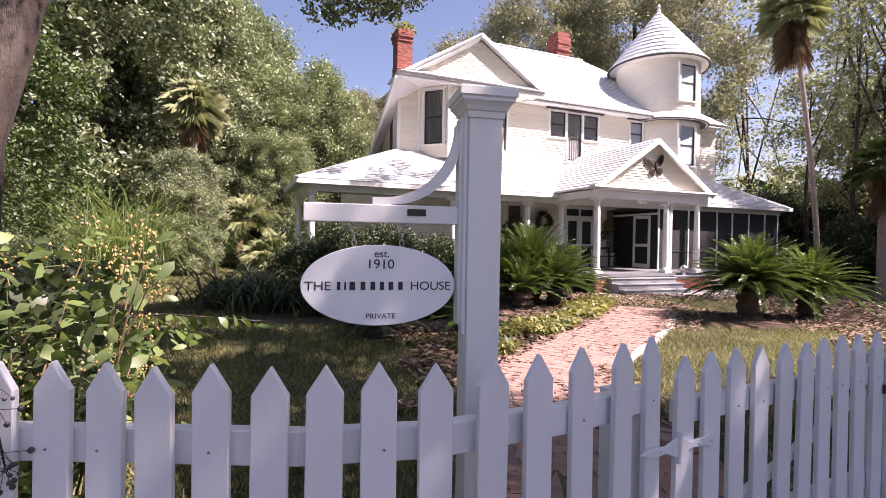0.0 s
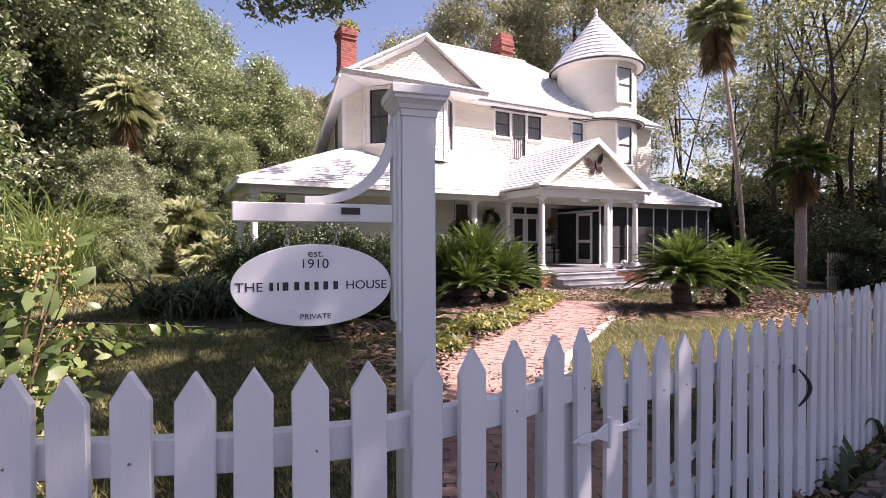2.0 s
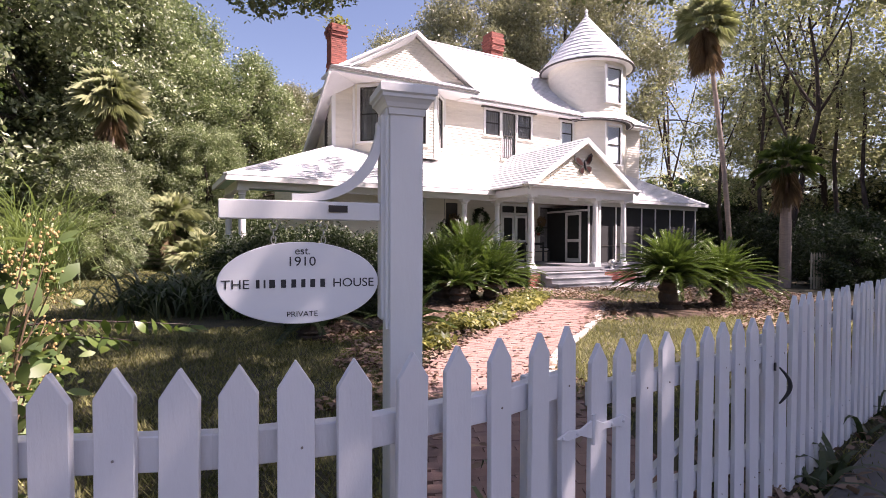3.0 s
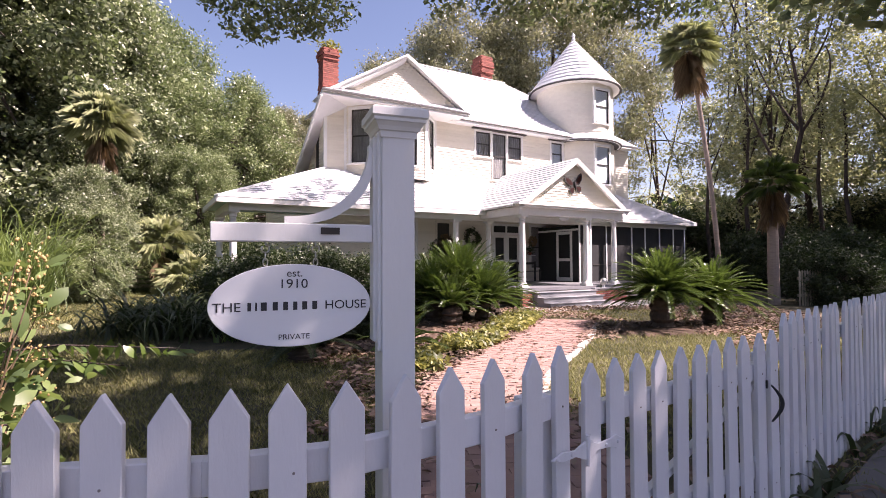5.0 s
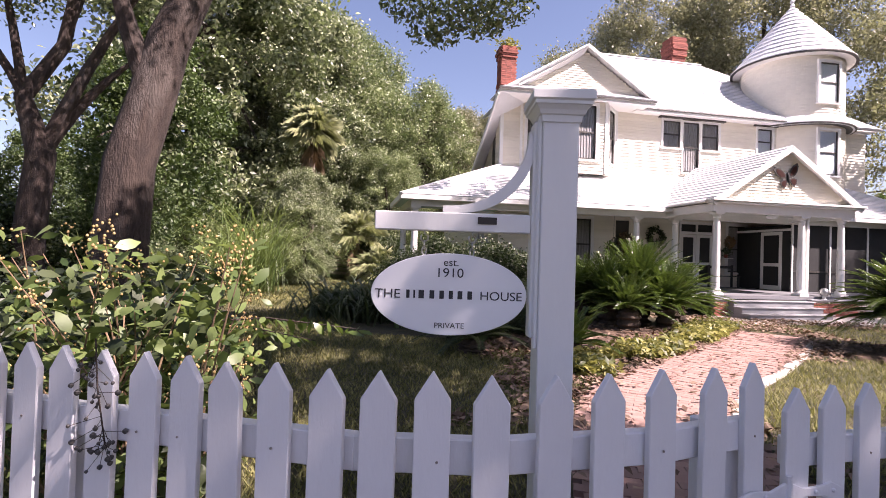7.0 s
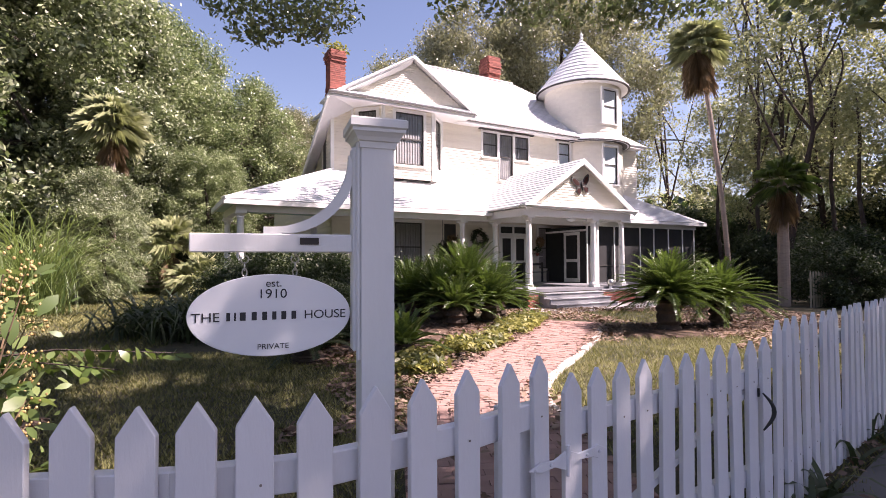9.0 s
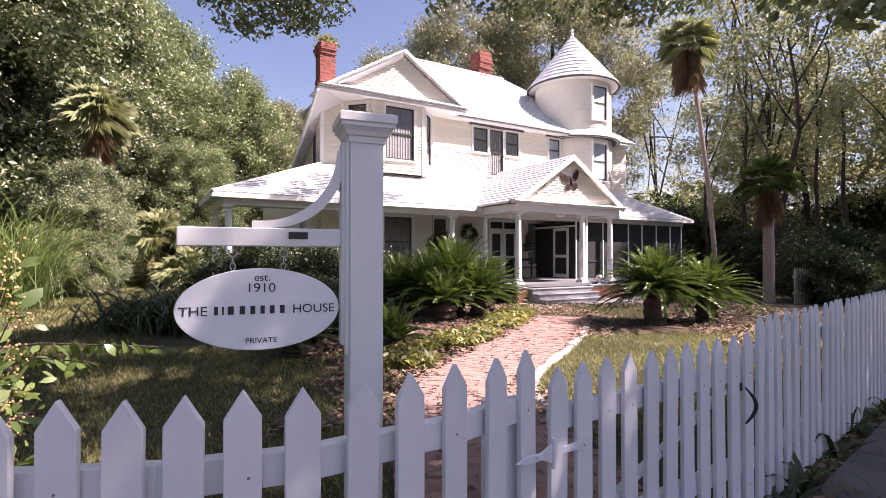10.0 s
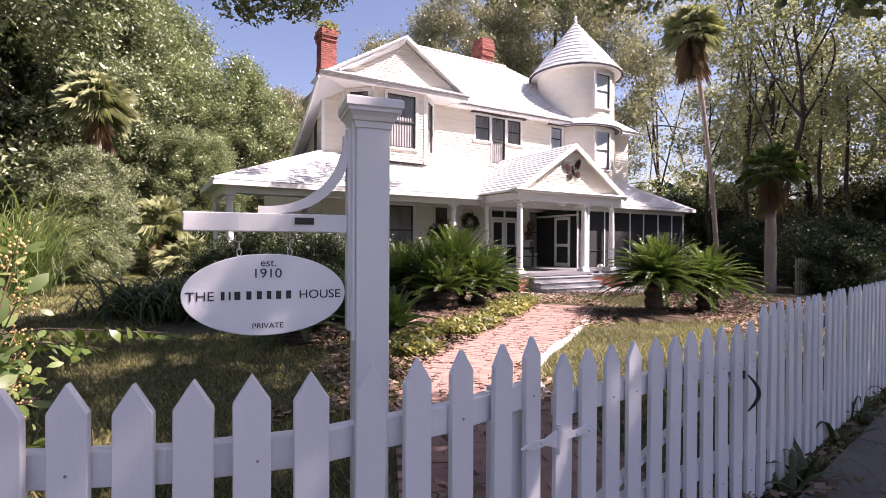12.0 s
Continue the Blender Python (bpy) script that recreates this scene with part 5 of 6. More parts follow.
# ---- trees ----
def limb_tree(name, m, label, seed, trunk, limbs, clumps, leaf, leaf_size, per, droop=0.2, bark=None, moss=False, cat_="tree", shell=0.55, group="", loose=0.12):
    """trunk: points and radii; limbs: (start index, end point); clumps: (centre, radius) leaf masses with leaves set towards their outside."""
    r = np.random.default_rng(seed)
    th = thing(name, m, label, cat_, group)
    tb = Build().tube([p for p, _ in trunk], [q for _, q in trunk], 14)
    part("trunk", tb, bark or M_BARK, th, smooth=True)
    if limbs:
        lb = Build()
        for i, end in limbs:
            a, ra = Vector(trunk[i][0]), trunk[i][1] * 0.55
            e = Vector(end)
            mid = a.lerp(e, 0.5) + Vector((r.normal(0, 0.3), r.normal(0, 0.3), 0.25 * (e - a).length * 0.4))
            pts = [a.lerp(mid, k / 6).lerp(mid.lerp(e, k / 6), k / 6) for k in range(7)]
            lb.tube(pts, [ra * (1 - 0.85 * k / 6) + 0.012 for k in range(7)], 7)
        part("limb", lb, bark or M_BARK, th, smooth=True)
    pts = []
    for c, rad in clumps:
        n = max(20, int(per * rad * rad))
        d = r.normal(size=(n, 3))
        d /= np.linalg.norm(d, axis=1)[:, None]
        q = d * rad * (shell + (1.12 - shell) * r.random((n, 1)) ** 0.7)
        q[:, 2] *= 0.72
        pts.append(np.array(c) + q + r.normal(0, loose * rad, (n, 3)))
    cards("crown", np.concatenate(pts), leaf_size, leaf, th, rng=r, droop=droop, up=0.25)
    return th


def crown_clumps(r, h0, h1, rad, n, size=(0.6, 1.25)):
    """Clump centres over an uneven egg between two heights."""
    out = []
    for i in range(n):
        t = (i + 0.5) / n
        z = h0 + (h1 - h0) * t
        w = rad * math.sin(math.pi * (0.12 + 0.80 * t)) ** 0.7 * r.uniform(0.45, 1.05)
        a = i * 2.39996 + r.uniform(-0.4, 0.4)
        out.append(((w * math.cos(a), w * math.sin(a), z + r.uniform(-0.5, 0.5)), r.uniform(*size)))
    return out


def forest_tree(name, seed, h, rad, leaf, label, n=60, low=0.15, size=(0.7, 1.35), per=330, leaf_size=0.17, tr=0.28, droop=0.3, shell=0.55, loose=0.3):
    r = np.random.default_rng(seed)
    cl = crown_clumps(r, h * low, h - 0.6, rad, n, size)
    trunk = [((0.15 * math.sin(k * 1.3 + seed), 0.15 * math.cos(k + seed), h * 0.85 * k / 8 - 0.3), tr * (1 - 0.09 * k)) for k in range(9)]
    limbs = [(min(7, 2 + i % 6), cl[(i * 7) % n][0]) for i in range(12)]
    return limb_tree(name, Matrix(), label, seed, trunk, limbs, cl, leaf, leaf_size, per, droop=droop, shell=shell, loose=loose)


kinds = {
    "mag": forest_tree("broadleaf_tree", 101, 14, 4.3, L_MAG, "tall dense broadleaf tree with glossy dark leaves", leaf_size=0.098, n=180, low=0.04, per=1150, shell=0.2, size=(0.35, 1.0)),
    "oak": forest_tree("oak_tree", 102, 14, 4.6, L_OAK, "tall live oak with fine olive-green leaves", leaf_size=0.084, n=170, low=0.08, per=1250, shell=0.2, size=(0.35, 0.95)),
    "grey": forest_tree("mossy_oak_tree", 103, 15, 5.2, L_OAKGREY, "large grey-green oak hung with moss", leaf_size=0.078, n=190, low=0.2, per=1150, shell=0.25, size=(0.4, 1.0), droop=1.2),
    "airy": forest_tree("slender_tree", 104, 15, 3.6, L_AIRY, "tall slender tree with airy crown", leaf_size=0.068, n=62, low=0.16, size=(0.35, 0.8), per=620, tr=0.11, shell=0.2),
    "ced": forest_tree("cedar_tree", 105, 10, 2.6, L_CEDAR, "dark green cedar with drooping sprays", leaf_size=0.09, n=150, low=0.05, per=900, size=(0.25, 0.65), shell=0.2, droop=1.5),
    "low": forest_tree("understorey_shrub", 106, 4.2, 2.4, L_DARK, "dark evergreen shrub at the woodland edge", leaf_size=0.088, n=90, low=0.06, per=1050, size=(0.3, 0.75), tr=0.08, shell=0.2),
    "lit": forest_tree("woodland_shrub", 107, 3.6, 2.2, L_OAK, "olive-green shrub at the lawn's edge", leaf_size=0.07, n=90, low=0.08, per=1400, size=(0.3, 0.7), tr=0.06, shell=0.2),
}
used = set()


def plant(kind, x, y, scale, turn, squash=1.0):
    m = Matrix.Translation((x, y, -0.1)) @ Matrix.Rotation(turn, 4, "Z") @ Matrix.Diagonal((scale, scale, scale * squash, 1))
    if kind in used:
        copy_thing(kinds[kind], m)
    else:
        kinds[kind].matrix_basis = m
        used.add(kind)
    tagged(kinds[kind], group="woodland round the house")


for k, x, y, s, a, q in (
        # woods west of the house, beyond the long lawn
        ("mag", -16.0, 31.6, 1.28, 0.3, 1.05), ("oak", -12.8, 34.5, 1.06, 1.0, 1.0), ("oak", -8.9, 38.0, 1.0, 2.0, 0.98), ("grey", -6.2, 42.0, 0.95, 0.5, 1.0),
        ("mag", -18.5, 25.5, 1.25, 2.2, 1.0), ("ced", -13.6, 16.2, 0.98, 0.0, 1.0), ("mag", -21, 4.0, 1.0, 4.0, 1.0),
        ("grey", -20.5, 34.0, 1.25, 1.2, 1.1), ("oak", -15.5, 40.0, 1.25, 4.2, 1.1), ("ced", -14.5, 12.8, 0.55, 2.0, 1.0), ("ced", -10.6, 11.6, 0.5, 1.0, 1.0),
        ("oak", -2.0, 43.0, 0.95, 0.2, 0.95), ("oak", -8.0, 46.0, 1.05, 3.3, 0.95), ("mag", -13.4, 30.0, 0.62, 4.1, 1.0), ("oak", -9.2, 31.0, 0.55, 5.2, 1.0),
        ("mag", -9.9, 20.9, 0.28, 3.4, 1.0),
        # great oaks behind
        ("grey", 3.5, 44.0, 1.30, 2.4, 1.02), ("grey", 10.0, 45.0, 1.6, 0.9, 1.05), ("grey", 18.0, 44.0, 1.75, 3.9, 1.05), ("airy", 26.0, 41.0, 1.6, 5.1, 1.0),
        # woods east
        ("airy", 24.5, 26.5, 0.95, 0.2, 1.0), ("airy", 31.0, 23.5, 1.05, 1.7, 1.0), ("airy", 28.0, 27.5, 1.1, 2.5, 1.0), ("airy", 29.0, 17.5, 0.95, 3.1, 1.0),
        ("airy", 28.0, 11.5, 1.0, 4.4, 1.0), ("airy", 31.0, 20.0, 1.1, 0.8, 1.0), ("airy", 32.0, 14.0, 1.0, 1.1, 1.0), ("airy", 25.5, 30.0, 1.15, 5.6, 1.0), ("airy", 26.5, 9.5, 1.0, 5.5, 1.0),
        ("low", 24.5, 20.5, 0.7, 0.4, 1.0), ("low", 27.0, 23.5, 1.05, 1.4, 1.0), ("low", 27.5, 17.5, 1.05, 2.4, 1.0), ("low", 29.0, 13.0, 1.1, 3.4, 1.0), ("low", 23.5, 26.0, 0.95, 4.4, 1.0), ("low", 20.0, 28.5, 0.7, 5.0, 1.0),
        ("low", 30.0, 9.0, 1.1, 0.9, 1.0), ("oak", 34.0, 24.0, 0.9, 0.6, 1.0), ("oak", 37.0, 17.0, 0.95, 1.6, 1.0), ("oak", 30.5, 32.0, 0.9, 2.6, 1.0), ("oak", 38.0, 10.0, 0.95, 3.6, 1.0), ("low", 32.0, 21.0, 1.3, 2.0, 1.1), ("low", 34.0, 14.0, 1.3, 4.1, 1.1), ("low", 33.0, 18.0, 1.7, 1.1, 1.1), ("low", 36.0, 12.0, 1.7, 2.1, 1.1), ("low", 31.0, 26.5, 1.8, 3.1, 1.1), ("low", 28.0, 32.0, 1.8, 5.1, 1.1), ("low", 23.5, 35.0, 1.8, 0.4, 1.1), ("low", 30.0, 15.5, 1.4, 0.1, 1.1),
        # shrubs
        ("lit", -13.6, 28.0, 1.0, 0.0, 1.0), ("lit", -16.5, 23.5, 1.15, 1.0, 1.1), ("low", -8.6, 28.5, 1.0, 2.0, 1.0), ("low", -6.2, 30.5, 1.0, 0.7, 1.0), ("lit", -17.5, 28.0, 1.3, 2.6, 1.1), ("lit", -11.2, 29.5, 0.9, 4.0, 1.0),
        ("low", -15.5, 19.5, 0.9, 3.1, 1.0), ("low", -9.0, 11.4, 0.50, 4.0, 1.0), ("low", -11.5, 8.5, 0.95, 4.4, 1.0), ("low", -6.6, 8.8, 0.40, 1.0, 1.0), ("lit", -11.6, 12.4, 0.7, 5.0, 1.0), ("lit", -8.0, 9.6, 0.45, 2.0, 1.0),
        ("low", -5.2, 5.2, 0.42, 2.0, 0.9), ("low", -4.0, 3.6, 0.32, 0.4, 0.9), ("low", -3.3, 17.5, 0.55, 5.0, 0.8),
        ("low", 15.5, 14.5, 0.75, 0.0, 1.0), ("low", 18.5, 13.5, 0.85, 2.0, 1.0), ("low", 18.5, 17.5, 1.0, 4.0, 1.0), ("low", 22.0, 14.0, 1.0, 1.2, 1.0), ("low", 14.5, 11.0, 0.42, 3.3, 1.0),
        ("low", 17.0, 10.5, 0.5, 5.2, 1.0), ("low", 20.0, 10.0, 0.7, 0.9, 1.0), ("low", 24.0, 12.0, 0.9, 2.9, 1.0), ("low", 20.5, 22.5, 1.1, 3.6, 1.1), ("low", -3.0, 13.0, 0.58, 0.2, 1.05), ("low", -1.9, 13.2, 0.66, 1.9, 1.05), ("low", -0.8, 13.5, 0.66, 2.9, 1.05), ("low", 0.3, 13.8, 0.62, 3.9, 1.0), ("low", 1.3, 14.1, 0.52, 5.1, 1.0), ("low", 2.4, 14.4, 0.42, 0.9, 1.0), ("low", -0.9, 9.2, 0.30, 4.9, 1.0), ("low", 0.1, 9.9, 0.32, 1.3, 1.0), ("low", -1.9, 10.4, 0.34, 2.3, 1.0), ("low", -0.6, 11.2, 0.42, 3.1, 1.0), ("low", 13.0, 9.4, 0.3, 2.2, 1.0)):
    plant(k, x, y, s, a, q)

# far woods closing the horizon
rw = np.random.default_rng(31)
n = 26000
ang = rw.uniform(0, 2 * math.pi, n)
dd = rw.uniform(58, 80, n)
hh = (9 + 3 * np.sin(ang * 7) + 2 * np.sin(ang * 17)) * rw.random(n) ** 0.8
tagged(cards("far_woods", np.c_[dd * np.cos(ang), dd * np.sin(ang) + 8, hh], 1.1, L_DARK, rng=rw), "distant belt of dark woodland", "woods", kind="stuff")

# leaning live oak on the lawn and its neighbour
o = [((-5.85, 6.30, -0.2), 0.46), ((-5.80, 6.45, 1.6), 0.37), ((-5.75, 6.50, 2.7), 0.34), ((-5.58, 6.70, 3.75), 0.32), ((-5.42, 6.8, 4.6), 0.30), ((-5.15, 6.95, 5.4), 0.26), ((-4.6, 7.3, 6.9), 0.21), ((-3.9, 7.8, 8.4), 0.15)]
limb_tree("live_oak", Matrix(), "leaning live oak with dark furrowed bark", 51, o, [(3, (-6.05, 6.2, 6.2)), (5, (-6.6, 6.0, 8.0)), (6, (-2.2, 8.6, 8.6)), (6, (-5.0, 9.0, 9.0)), (7, (-3.0, 6.0, 9.6))],
          [((-6.6, 6.0, 8.4), 1.5), ((-2.2, 8.6, 8.8), 1.4), ((-5.0, 9.0, 9.4), 1.6), ((-3.0, 6.0, 9.8), 1.7), ((-4.3, 7.5, 10.0), 1.8), ((-7.8, 8.0, 8.6), 1.4),
           ((-1.5, 8.8, 6.35), 0.8), ((-0.9, 8.9, 5.95), 0.50), ((-1.85, 8.8, 5.60), 0.42), ((-1.55, 8.8, 5.42), 0.28), ((-1.0, 8.8, 5.62), 0.34), ((-2.3, 8.6, 5.95), 0.40), ((-0.45, 8.9, 5.90), 0.42), ((-0.75, 8.9, 5.55), 0.22)], L_OAK, 0.055, 1900, cat_="tree")
t2 = [((-9.9, 8.5, -0.2), 0.34), ((-9.8, 8.5, 1.6), 0.28), ((-9.7, 8.6, 3.3), 0.26), ((-9.95, 8.4, 4.4), 0.16), ((-9.6, 8.9, 5.6), 0.13), ((-9.3, 9.0, 7.5), 0.09)]
limb_tree("live_oak", Matrix(), "dark forked oak at the lawn's far side", 52, t2, [(2, (-8.4, 9.6, 5.6)), (2, (-8.0, 9.9, 8.0)), (3, (-11.2, 7.4, 6.5)), (3, (-10.6, 8.0, 8.0)), (4, (-8.9, 9.4, 8.2))],
          [((-9.0, 9.3, 8.4), 1.3), ((-11.2, 7.4, 7.4), 1.2), ((-10.3, 8.2, 6.6), 0.8), ((-7.8, 10.0, 8.6), 1.1), ((-10.2, 8.3, 9.2), 1.5), ((-11.8, 7.0, 5.6), 0.7)], L_OAK, 0.06, 1700, cat_="tree")

# live oak added behind the camera, mostly unseen; its boughs shade fence and path
so = [((9.5, -5.5, -0.2), 0.70), ((9.4, -5.2, 1.8), 0.58), ((9.0, -4.6, 3.6), 0.52), ((8.4, -3.8, 5.2), 0.45), ((7.6, -2.8, 6.6), 0.36), ((6.8, -1.6, 7.6), 0.26), ((6.0, 0.2, 8.2), 0.16)]
rs = np.random.default_rng(77)
sc = []
# unseen clumps placed to shade the near fence and post
for k in range(14):
    sc.append(((rs.uniform(4.6, 9.0), rs.uniform(-2.0, 1.4), rs.uniform(7.2, 8.6)), rs.uniform(0.5, 0.9)))
for k in range(52):
    sc.append(((rs.uniform(5.9, 15.0), rs.uniform(-3.0, 2.6), rs.uniform(6.8, 9.4)), rs.uniform(0.65, 1.25)))
# unseen clumps with gaps, placed to dapple the lawn
for k in range(560):
    x, y, z = rs.uniform(0.3, 8.0), rs.uniform(1.4, 11.0), rs.uniform(8.2, 10.0)
    if noise.noise(Vector((x * 1.15, y * 1.4, 7))) > 0.0:
        sc.append(((x, y, z), rs.uniform(0.3, 0.6)))
# small unseen clumps added to dapple the porch roof
for k in range(26):
    sc.append(((rs.uniform(2.6, 7.6), rs.uniform(12.4, 15.4), rs.uniform(10.8, 12.0)), rs.uniform(0.25, 0.5)))
# unseen band of clumps that keeps the sun off the far fence
for k in range(80):
    x = rs.uniform(8.2, 16.0)
    sc.append(((x, 1.0 + (x - 9.3) * 0.52 + rs.uniform(-1.6, 0.9), rs.uniform(6.9, 9.0)), rs.uniform(0.6, 1.1)))
# leaf clusters that do hang into view at the top
sc += [((4.05, 3.25, 3.6), 0.28), ((4.40, 3.05, 3.5), 0.25), ((3.70, 3.60, 3.7), 0.23), ((4.75, 2.90, 3.3), 0.25), ((4.35, 3.40, 3.75), 0.33), ((4.90, 3.10, 3.55), 0.28), ((3.95, 3.15, 3.4), 0.17), ((5.2, 3.0, 3.7), 0.3),
       ((4.9, 7.6, 5.7), 0.40), ((4.3, 7.9, 5.75), 0.36), ((3.6, 8.1, 5.85), 0.36), ((3.0, 8.4, 5.95), 0.34), ((5.3, 7.4, 5.9), 0.45), ((2.4, 8.6, 6.1), 0.36), ((4.6, 7.9, 6.2), 0.6), ((1.6, 8.8, 6.2), 0.35), ((5.6, 7.2, 5.7), 0.3)]
limb_tree("street_oak", Matrix(), "mostly unseen live oak added to shade fence, path and lawn", 53, so,
          [(3, (10.5, 1.0, 8.0)), (4, (9.0, 2.5, 8.4)), (5, (5.6, 3.0, 8.2)), (6, (4.6, 3.1, 4.1)), (6, (4.4, 8.0, 8.4)), (6, (2.0, 8.5, 8.8)), (6, (3.0, 5.0, 8.2)), (6, (5.4, 13.0, 11.2))], sc, L_OAK, 0.06, 1600, cat_="tree")

# cabbage palms
fan_palm("cabbage_palm", 14.75, 18.6, 10.4, 84, 1.15, "tall cabbage palm with a brown skirt of dead leaves", 61, lean=(-1.0, 0.35), skirt=0.55, petiole=0.5, width=0.09)
fan_palm("cabbage_palm", 13.67, 14.72, 4.1, 56, 0.85, "cabbage palm with drooping brown dead leaves", 62, skirt=0.5, leaf=L_SAGO)
fan_palm("cabbage_palm", -10.3, 22.4, 7.2, 80, 1.25, "pale green cabbage palm among dark trees", 63, skirt=0.10)
fan_palm("young_palm", -9.2, 26.0, 2.5, 34, 1.45, "young grey-green fan palm beside the lawn", 64, skirt=0.1, width=0.1)
fan_palm("young_palm", -7.8, 25.2, 0.6, 30, 1.3, "low pale fan palm beside the lawn", 65, skirt=0.0, width=0.1)
fan_palm("young_palm", -14.8, 24.0, 0.8, 26, 1.5, "low fan palm at the woodland edge", 66, skirt=0.1, width=0.1)
# shaded copy of the palm leaf: dark colour stands for the shade here
fan_palm("young_palm", 17.5, 12.2, 0.9, 30, 1.5, "fan palm by the fence, its shade put into dark leaves", 67, skirt=0.1, leaf=L_DARK)
strappy("bamboo_clump", -9.6, 16.2, 420, 5.8, 0.022, "tall clump of fine arching bamboo-like leaves", 68, 0.45, L_MYRTLE)

# dark forked trunk and slim stems in the eastern shade
f = [((14.9, 16.0, -0.2), 0.12), ((15.05, 15.9, 2.1), 0.10), ((15.3, 15.7, 4.0), 0.09), ((15.65, 15.5, 6.0), 0.075), ((15.6, 15.55, 7.7), 0.055), ((15.4, 15.7, 9.4), 0.035)]
limb_tree("forked_tree", Matrix.Translation((0.17, 0, 1.5)) @ Matrix.Scale(1.3, 4) @ Matrix.Translation((-0.17, 0, -1.5)), "slender dark tree with a forked trunk", 55, f, [(3, (16.2, 15.0, 9.0)), (3, (14.6, 16.4, 9.0)), (2, (14.2, 16.8, 8.2)), (4, (16.4, 14.8, 10.5))],
          [((16.2, 15.0, 9.6), 0.9), ((14.4, 16.4, 9.4), 0.9), ((15.4, 15.7, 10.6), 1.1), ((16.8, 14.6, 10.9), 0.9), ((13.9, 16.9, 8.6), 0.6)], L_AIRY, 0.085, 800)
rt = np.random.default_rng(88)
for i, (x, y) in enumerate([(22.0, 19.5), (22.8, 21.6), (20.8, 24.0), (23.0, 17.6), (24.6, 16.4), (22.0, 14.2), (23.4, 13.0), (25.2, 19.4), (20.4, 26.6), (26.5, 15.0)]):
    h = rt.uniform(8, 13)
    limb_tree("slim_tree", Matrix.Translation((x, y, 0)), "slim dark-barked tree in the eastern woods", 200 + i, [((0.1 * math.sin(k + i), 0.1 * math.cos(2 * k + i), h * k / 6 - 0.2), 0.13 * (1 - 0.12 * k)) for k in range(7)],
              [(4, (rt.uniform(-1.5, 1.5), rt.uniform(-1.5, 1.5), h * 0.95)), (5, (rt.uniform(-1.5, 1.5), rt.uniform(-1.5, 1.5), h))],
              [((rt.uniform(-1.6, 1.6), rt.uniform(-1.6, 1.6), h * rt.uniform(0.7, 1.02)), rt.uniform(0.5, 0.9)) for k in range(7)], L_AIRY, 0.085, 420, group="slim trees of the eastern woods")

# ---- things on and about the porch ----
HM = pose(-4.0, 13.9, 0, 0, 0, 21)


def H(u, v, z):
    return HM @ Matrix.Translation((u, v, z))


bf = thing("butterfly_ornament", H(11.55, -1.76, 4.12), "rust-red metal butterfly fixed to the pediment", "ornament")
for sx in (-1, 1):
    up = [(0.02, 0.02), (0.10, 0.16), (0.24, 0.30), (0.40, 0.36), (0.43, 0.26), (0.36, 0.10), (0.22, -0.02), (0.04, -0.04)]
    lo = [(0.02, -0.05), (0.18, -0.04), (0.30, -0.12), (0.27, -0.24), (0.17, -0.32), (0.08, -0.24)]
    for nme, poly in (("upper_wing", up), ("lower_wing", lo)):
        q = [(x * sx, z) for x, z in poly]
        w = part(nme, Build().prism(q if sx > 0 else q[::-1], -0.035, -0.015, Matrix.Rotation(radians(-12), 4, "Y")), M_SASH, bf, bevel=0.006)
        c = (sum(x for x, _ in q) / len(q), sum(z for _, z in q) / len(q))
        part("wing_panel", Build().prism([((x - c[0]) * 0.66 + c[0], (z - c[1]) * 0.66 + c[1]) for x, z in (q if sx > 0 else q[::-1])], -0.042, -0.036, Matrix.Rotation(radians(-12), 4, "Y")), M_BUTTERFLY, w, "rust-red panel")
part("body", Build().lathe([(0.005, -0.24), (0.03, -0.1), (0.035, 0.05), (0.025, 0.12), (0.005, 0.17)], 10, Matrix.Translation((0, -0.04, 0)) @ Matrix.Rotation(radians(-12), 4, "Y")), M_IRON, bf, smooth=True)

cl = thing("ceiling_light", H(11.9, -0.9, 3.0), "white globe ceiling light under the entrance roof", "lamp")
part("globe", Build().lathe([(0.02, -0.05), (0.14, -0.02), (0.18, 0.05), (0.14, 0.12), (0.08, 0.15)], 20), M_BLIND, cl, smooth=True)
part("stem", Build().lathe([(0.05, 0.15), (0.05, 0.206)], 12), M_TRIM, cl)


def wreath(u, v, z, r, seed, label):
    rr = np.random.default_rng(seed)
    th = thing("wreath", H(u, v, z), label, "wreath", "wreaths on the porch wall")
    a = rr.uniform(0, 6.283, 420)
    q = r + rr.normal(0, r * 0.22, 420)
    cards("leaves", np.c_[q * np.cos(a), rr.uniform(-0.11, -0.02, 420), q * np.sin(a)], 0.06, L_DRY if seed % 2 else L_DARK, th, rng=rr)
    part("ring", Build().tube([(r * math.cos(k * 0.2618), -0.05, r * math.sin(k * 0.2618)) for k in range(25)], 0.02, 6), M_BARK, th, smooth=True)


wreath(9.1, 2.84, 2.2, 0.27, 91, "round dried-flower wreath on the porch wall")
wreath(10.35, 2.84, 2.45, 0.30, 92, "dark leafy wreath on the porch wall")
wreath(13.55, 2.84, 2.35, 0.16, 93, "small dried wreath hung beside the door")

hb = thing("hanging_basket", H(7.95, 1.6, 2.0), "hanging birdcage planter on the porch", "planter")
part("hanger", Build().tube([(0, 0, 0.30), (0, 0, 1.172)], 0.006, 5), M_IRON, hb)
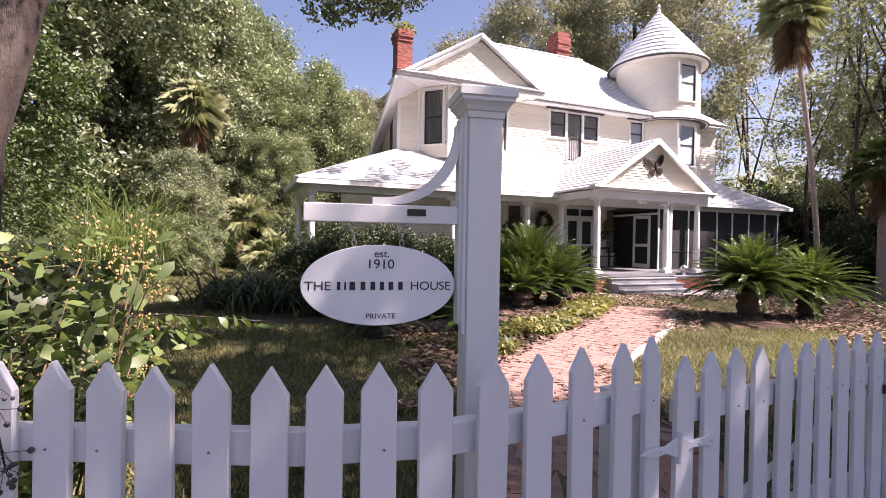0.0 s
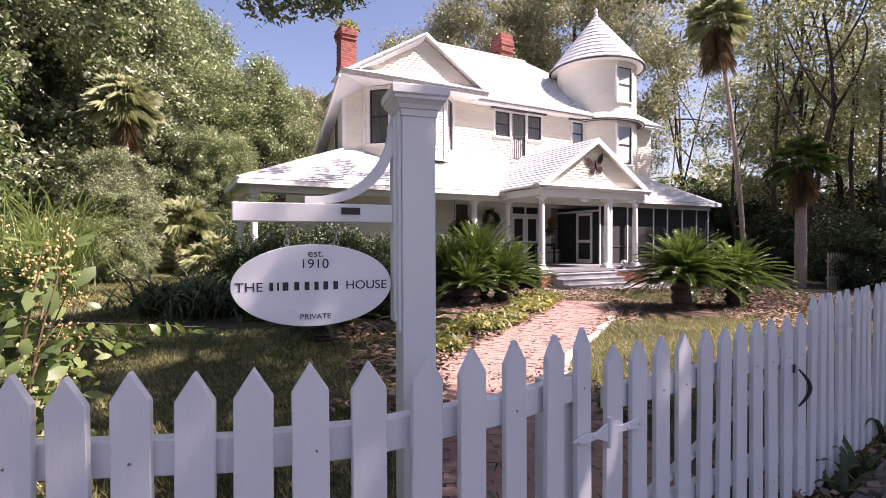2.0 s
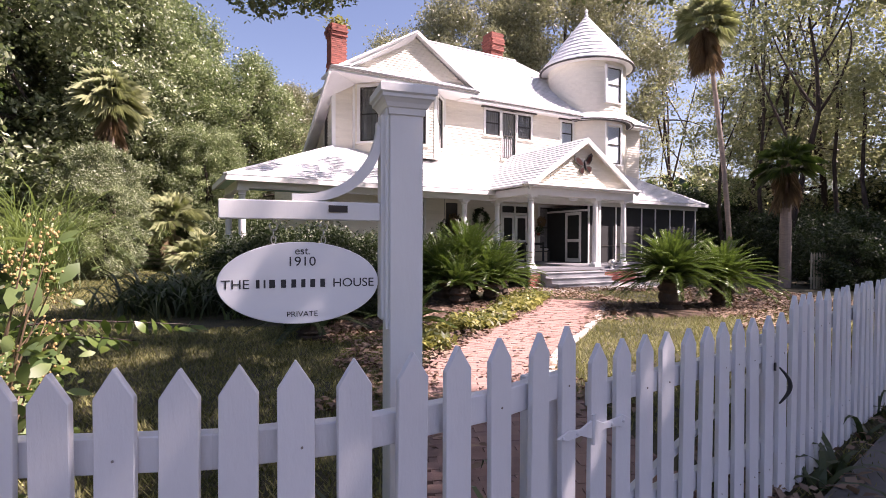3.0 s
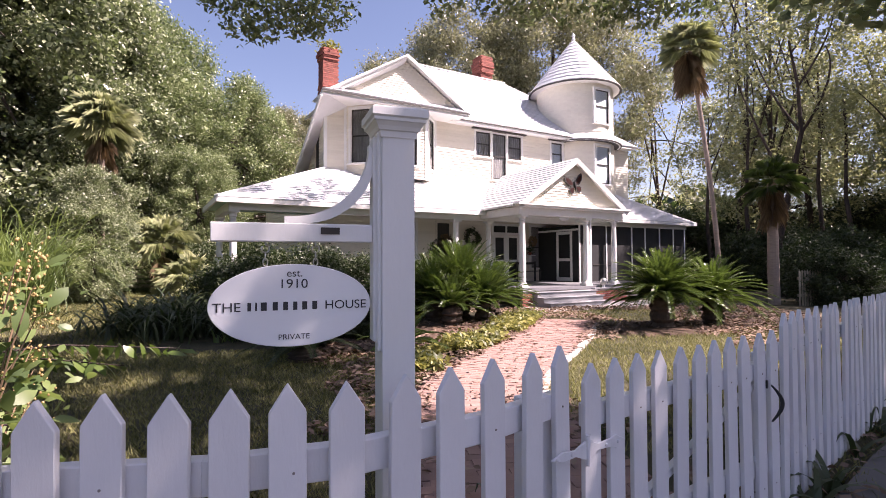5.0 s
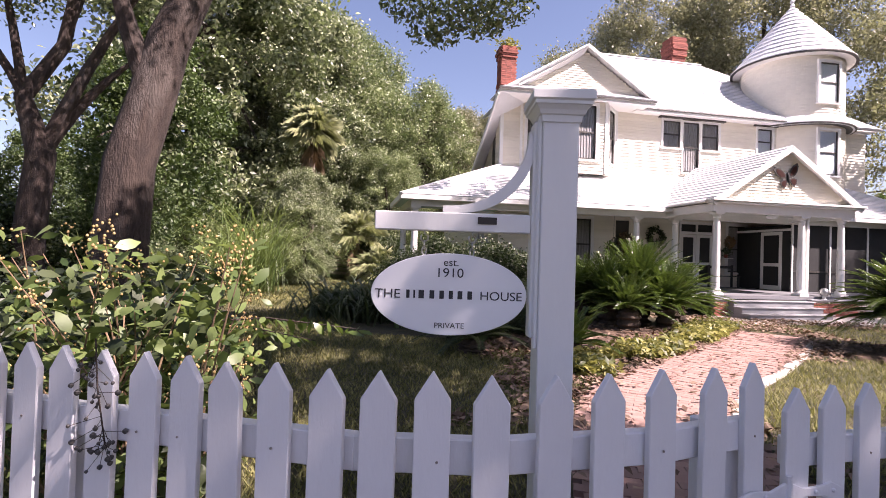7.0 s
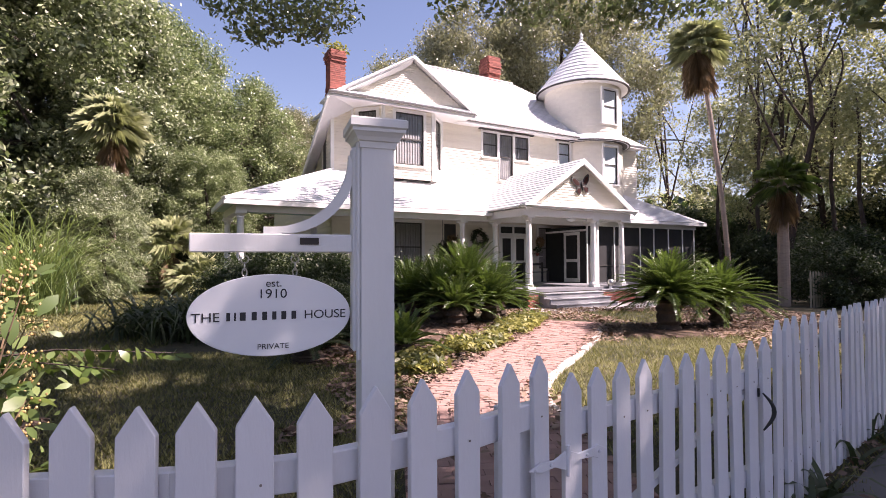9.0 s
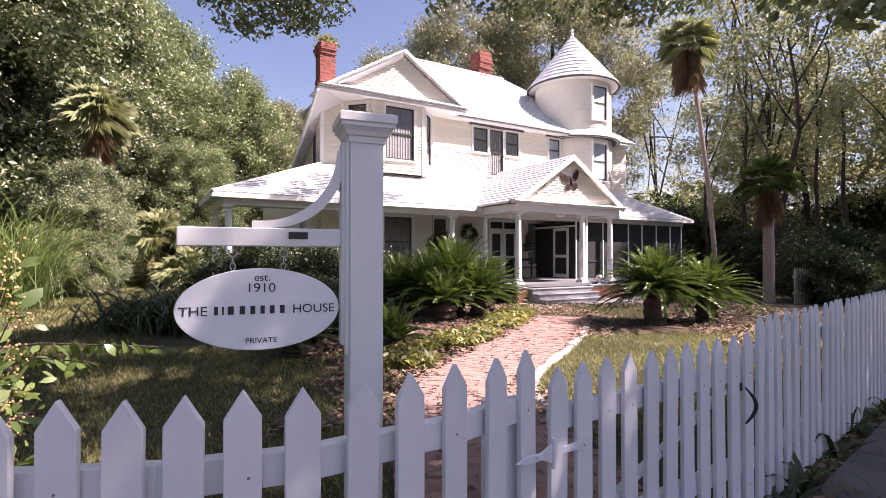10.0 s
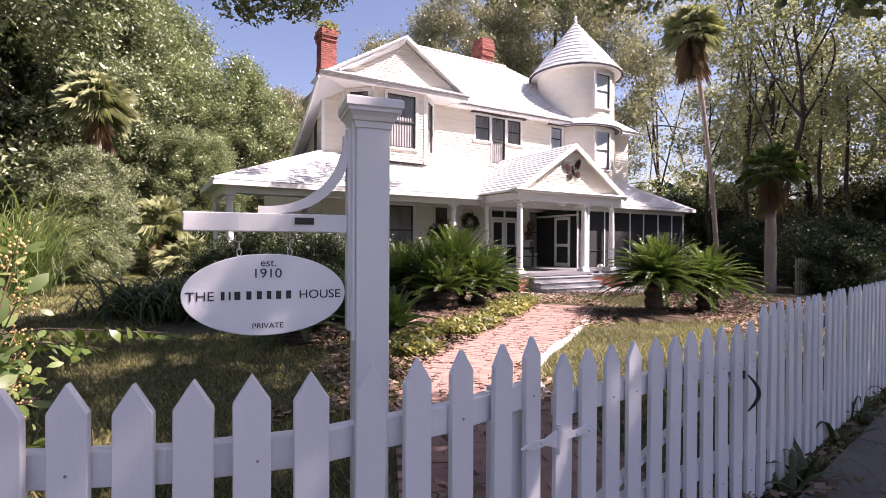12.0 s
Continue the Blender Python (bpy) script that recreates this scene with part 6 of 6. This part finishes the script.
for k in range(8):
    a = k * math.pi / 4
    part("wire", Build().tube([(0.15 * math.cos(a), 0.15 * math.sin(a), -0.1), (0.16 * math.cos(a), 0.16 * math.sin(a), 0.12), (0.02 * math.cos(a), 0.02 * math.sin(a), 0.32)], 0.006, 4), M_IRON, hb)
rb = np.random.default_rng(5)
cards("foliage", rb.normal(0, 0.13, (260, 3)) * np.array([1, 1, 1.1]) + np.array([0, 0, -0.12]), 0.06, L_SAGO, hb, rng=rb, droop=1.0)

be = thing("bench", H(13.0, 2.55, 0.62), "dark slatted porch bench against the wall", "bench")
for k in range(4):
    part("seat_slat", Build().box(-0.55, 0.55, -0.36 + k * 0.1, -0.28 + k * 0.1, 0.42, 0.45), M_SASH, be)
for x in (-0.5, 0.5):
    part("leg", Build().box(x - 0.03, x + 0.03, -0.34, -0.28, 0, 0.42), M_SASH, be)
    part("leg", Build().box(x - 0.03, x + 0.03, 0.0, 0.06, 0, 0.85), M_SASH, be)
part("back_rail", Build().box(-0.47, 0.47, 0.01, 0.05, 0.72, 0.82), M_SASH, be)
wp = thing("wall_planter", H(13.35, 2.72, 1.75), "small wall bracket with a potted plant", "planter")
part("shelf", Build().box(-0.2, 0.2, -0.14, 0.15, -0.03, 0), M_TRIM, wp)
part("pot", Build().lathe([(0.05, 0), (0.08, 0.12), (0.085, 0.13)], 14), M_BRICK, wp)
cards("foliage", rb.normal(0, 0.10, (160, 3)) + np.array([0, -0.02, 0.24]), 0.05, L_DARK, wp, rng=rb)

gl = thing("gazing_globe", H(12.75, -1.93, 0.55), "pale glass globe on a stand atop the brick pier", "globe")
part("globe", Build().lathe([(0.015, 0.09)] + [(0.13 * math.sin(k * math.pi / 10), 0.21 - 0.13 * math.cos(k * math.pi / 10)) for k in range(1, 10)] + [(0.01, 0.34)], 20), M_CHAIN, gl, smooth=True)
part("stand", Build().lathe([(0.08, 0), (0.04, 0.04), (0.06, 0.10)], 14), M_TRIM, gl)
po = thing("flower_pot", H(14.0, -2.25, 0.045), "pale pot standing beside the brick pier", "pot")
part("body", Build().lathe([(0.09, 0), (0.14, 0.14), (0.15, 0.24), (0.13, 0.25)], 18), M_KERB, po, smooth=True)
rc = thing("porch_chair", H(2.4, 1.5, 0.62), "white wicker porch chair near the corner", "chair", "porch chairs")
part("seat", Build().box(-0.28, 0.28, -0.26, 0.26, 0.38, 0.44), M_TRIM, rc)
part("backrest", Build().box(-0.28, 0.28, 0.22, 0.28, 0.44, 1.05), M_TRIM, rc, bevel=0.02)
for x in (-0.25, 0.25):
    part("armrest", Build().box(x - 0.04, x + 0.04, -0.26, 0.22, 0.62, 0.66), M_TRIM, rc)
    for y in (-0.23, 0.25):
        part("leg", Build().box(x - 0.025, x + 0.025, y - 0.025, y + 0.025, 0, 0.38), M_TRIM, rc)
copy_thing(rc, H(3.6, 1.7, 0.62))
# vines and moss on the western chimney's cap
vm = thing("chimney_fern", H(5.05, 5.2, 10.0), "green ferns growing on the chimney's cap", "fern")
cards("foliage", rb.normal(0, 0.22, (220, 3)) * np.array([1, 1, 0.5]) + np.array([0, 0, 0.12]), 0.10, L_COVER, vm, rng=rb)

# rustic fence and gate beyond the lawn
wf = thing("wooden_fence", pose(-10.5, 28.2, 0, 0, 0, 25), "weathered board fence at the end of the lawn", "fence")
M_WEATHER = mat("weathered_board", (0.42, 0.38, 0.28), (0.30, 0.27, 0.2), 0.9, 4, 40, 0.003)
for k in range(5):
    part("rail", Build().box(-1.6, 1.6, -0.02, 0.02, 0.22 + 0.24 * k, 0.38 + 0.24 * k), M_WEATHER, wf)
for x in (-1.6, 0, 1.6):
    part("post", Build().box(x - 0.06, x + 0.06, 0.022, 0.14, 0, 1.45), M_WEATHER, wf)
gf = thing("picket_fence", pose(15.6, 14.5, 0, 0, 0, 12), "grey weathered picket fence in deep shade", "fence")
gp = Build().prism([(-0.035, 0), (0.035, 0), (0.035, 1.1), (0, 1.17), (-0.035, 1.1)], -0.01, 0.01).mesh("picket", M_WEATHER)
for k in range(24):
    part("picket", gp, None, gf, m=Matrix.Translation((k * 0.13 - 1.5, 0, 0)))
for z in (0.3, 0.85):
    part("rail", Build().box(-1.55, 1.55, 0.012, 0.05, z, z + 0.08), M_WEATHER, gf)
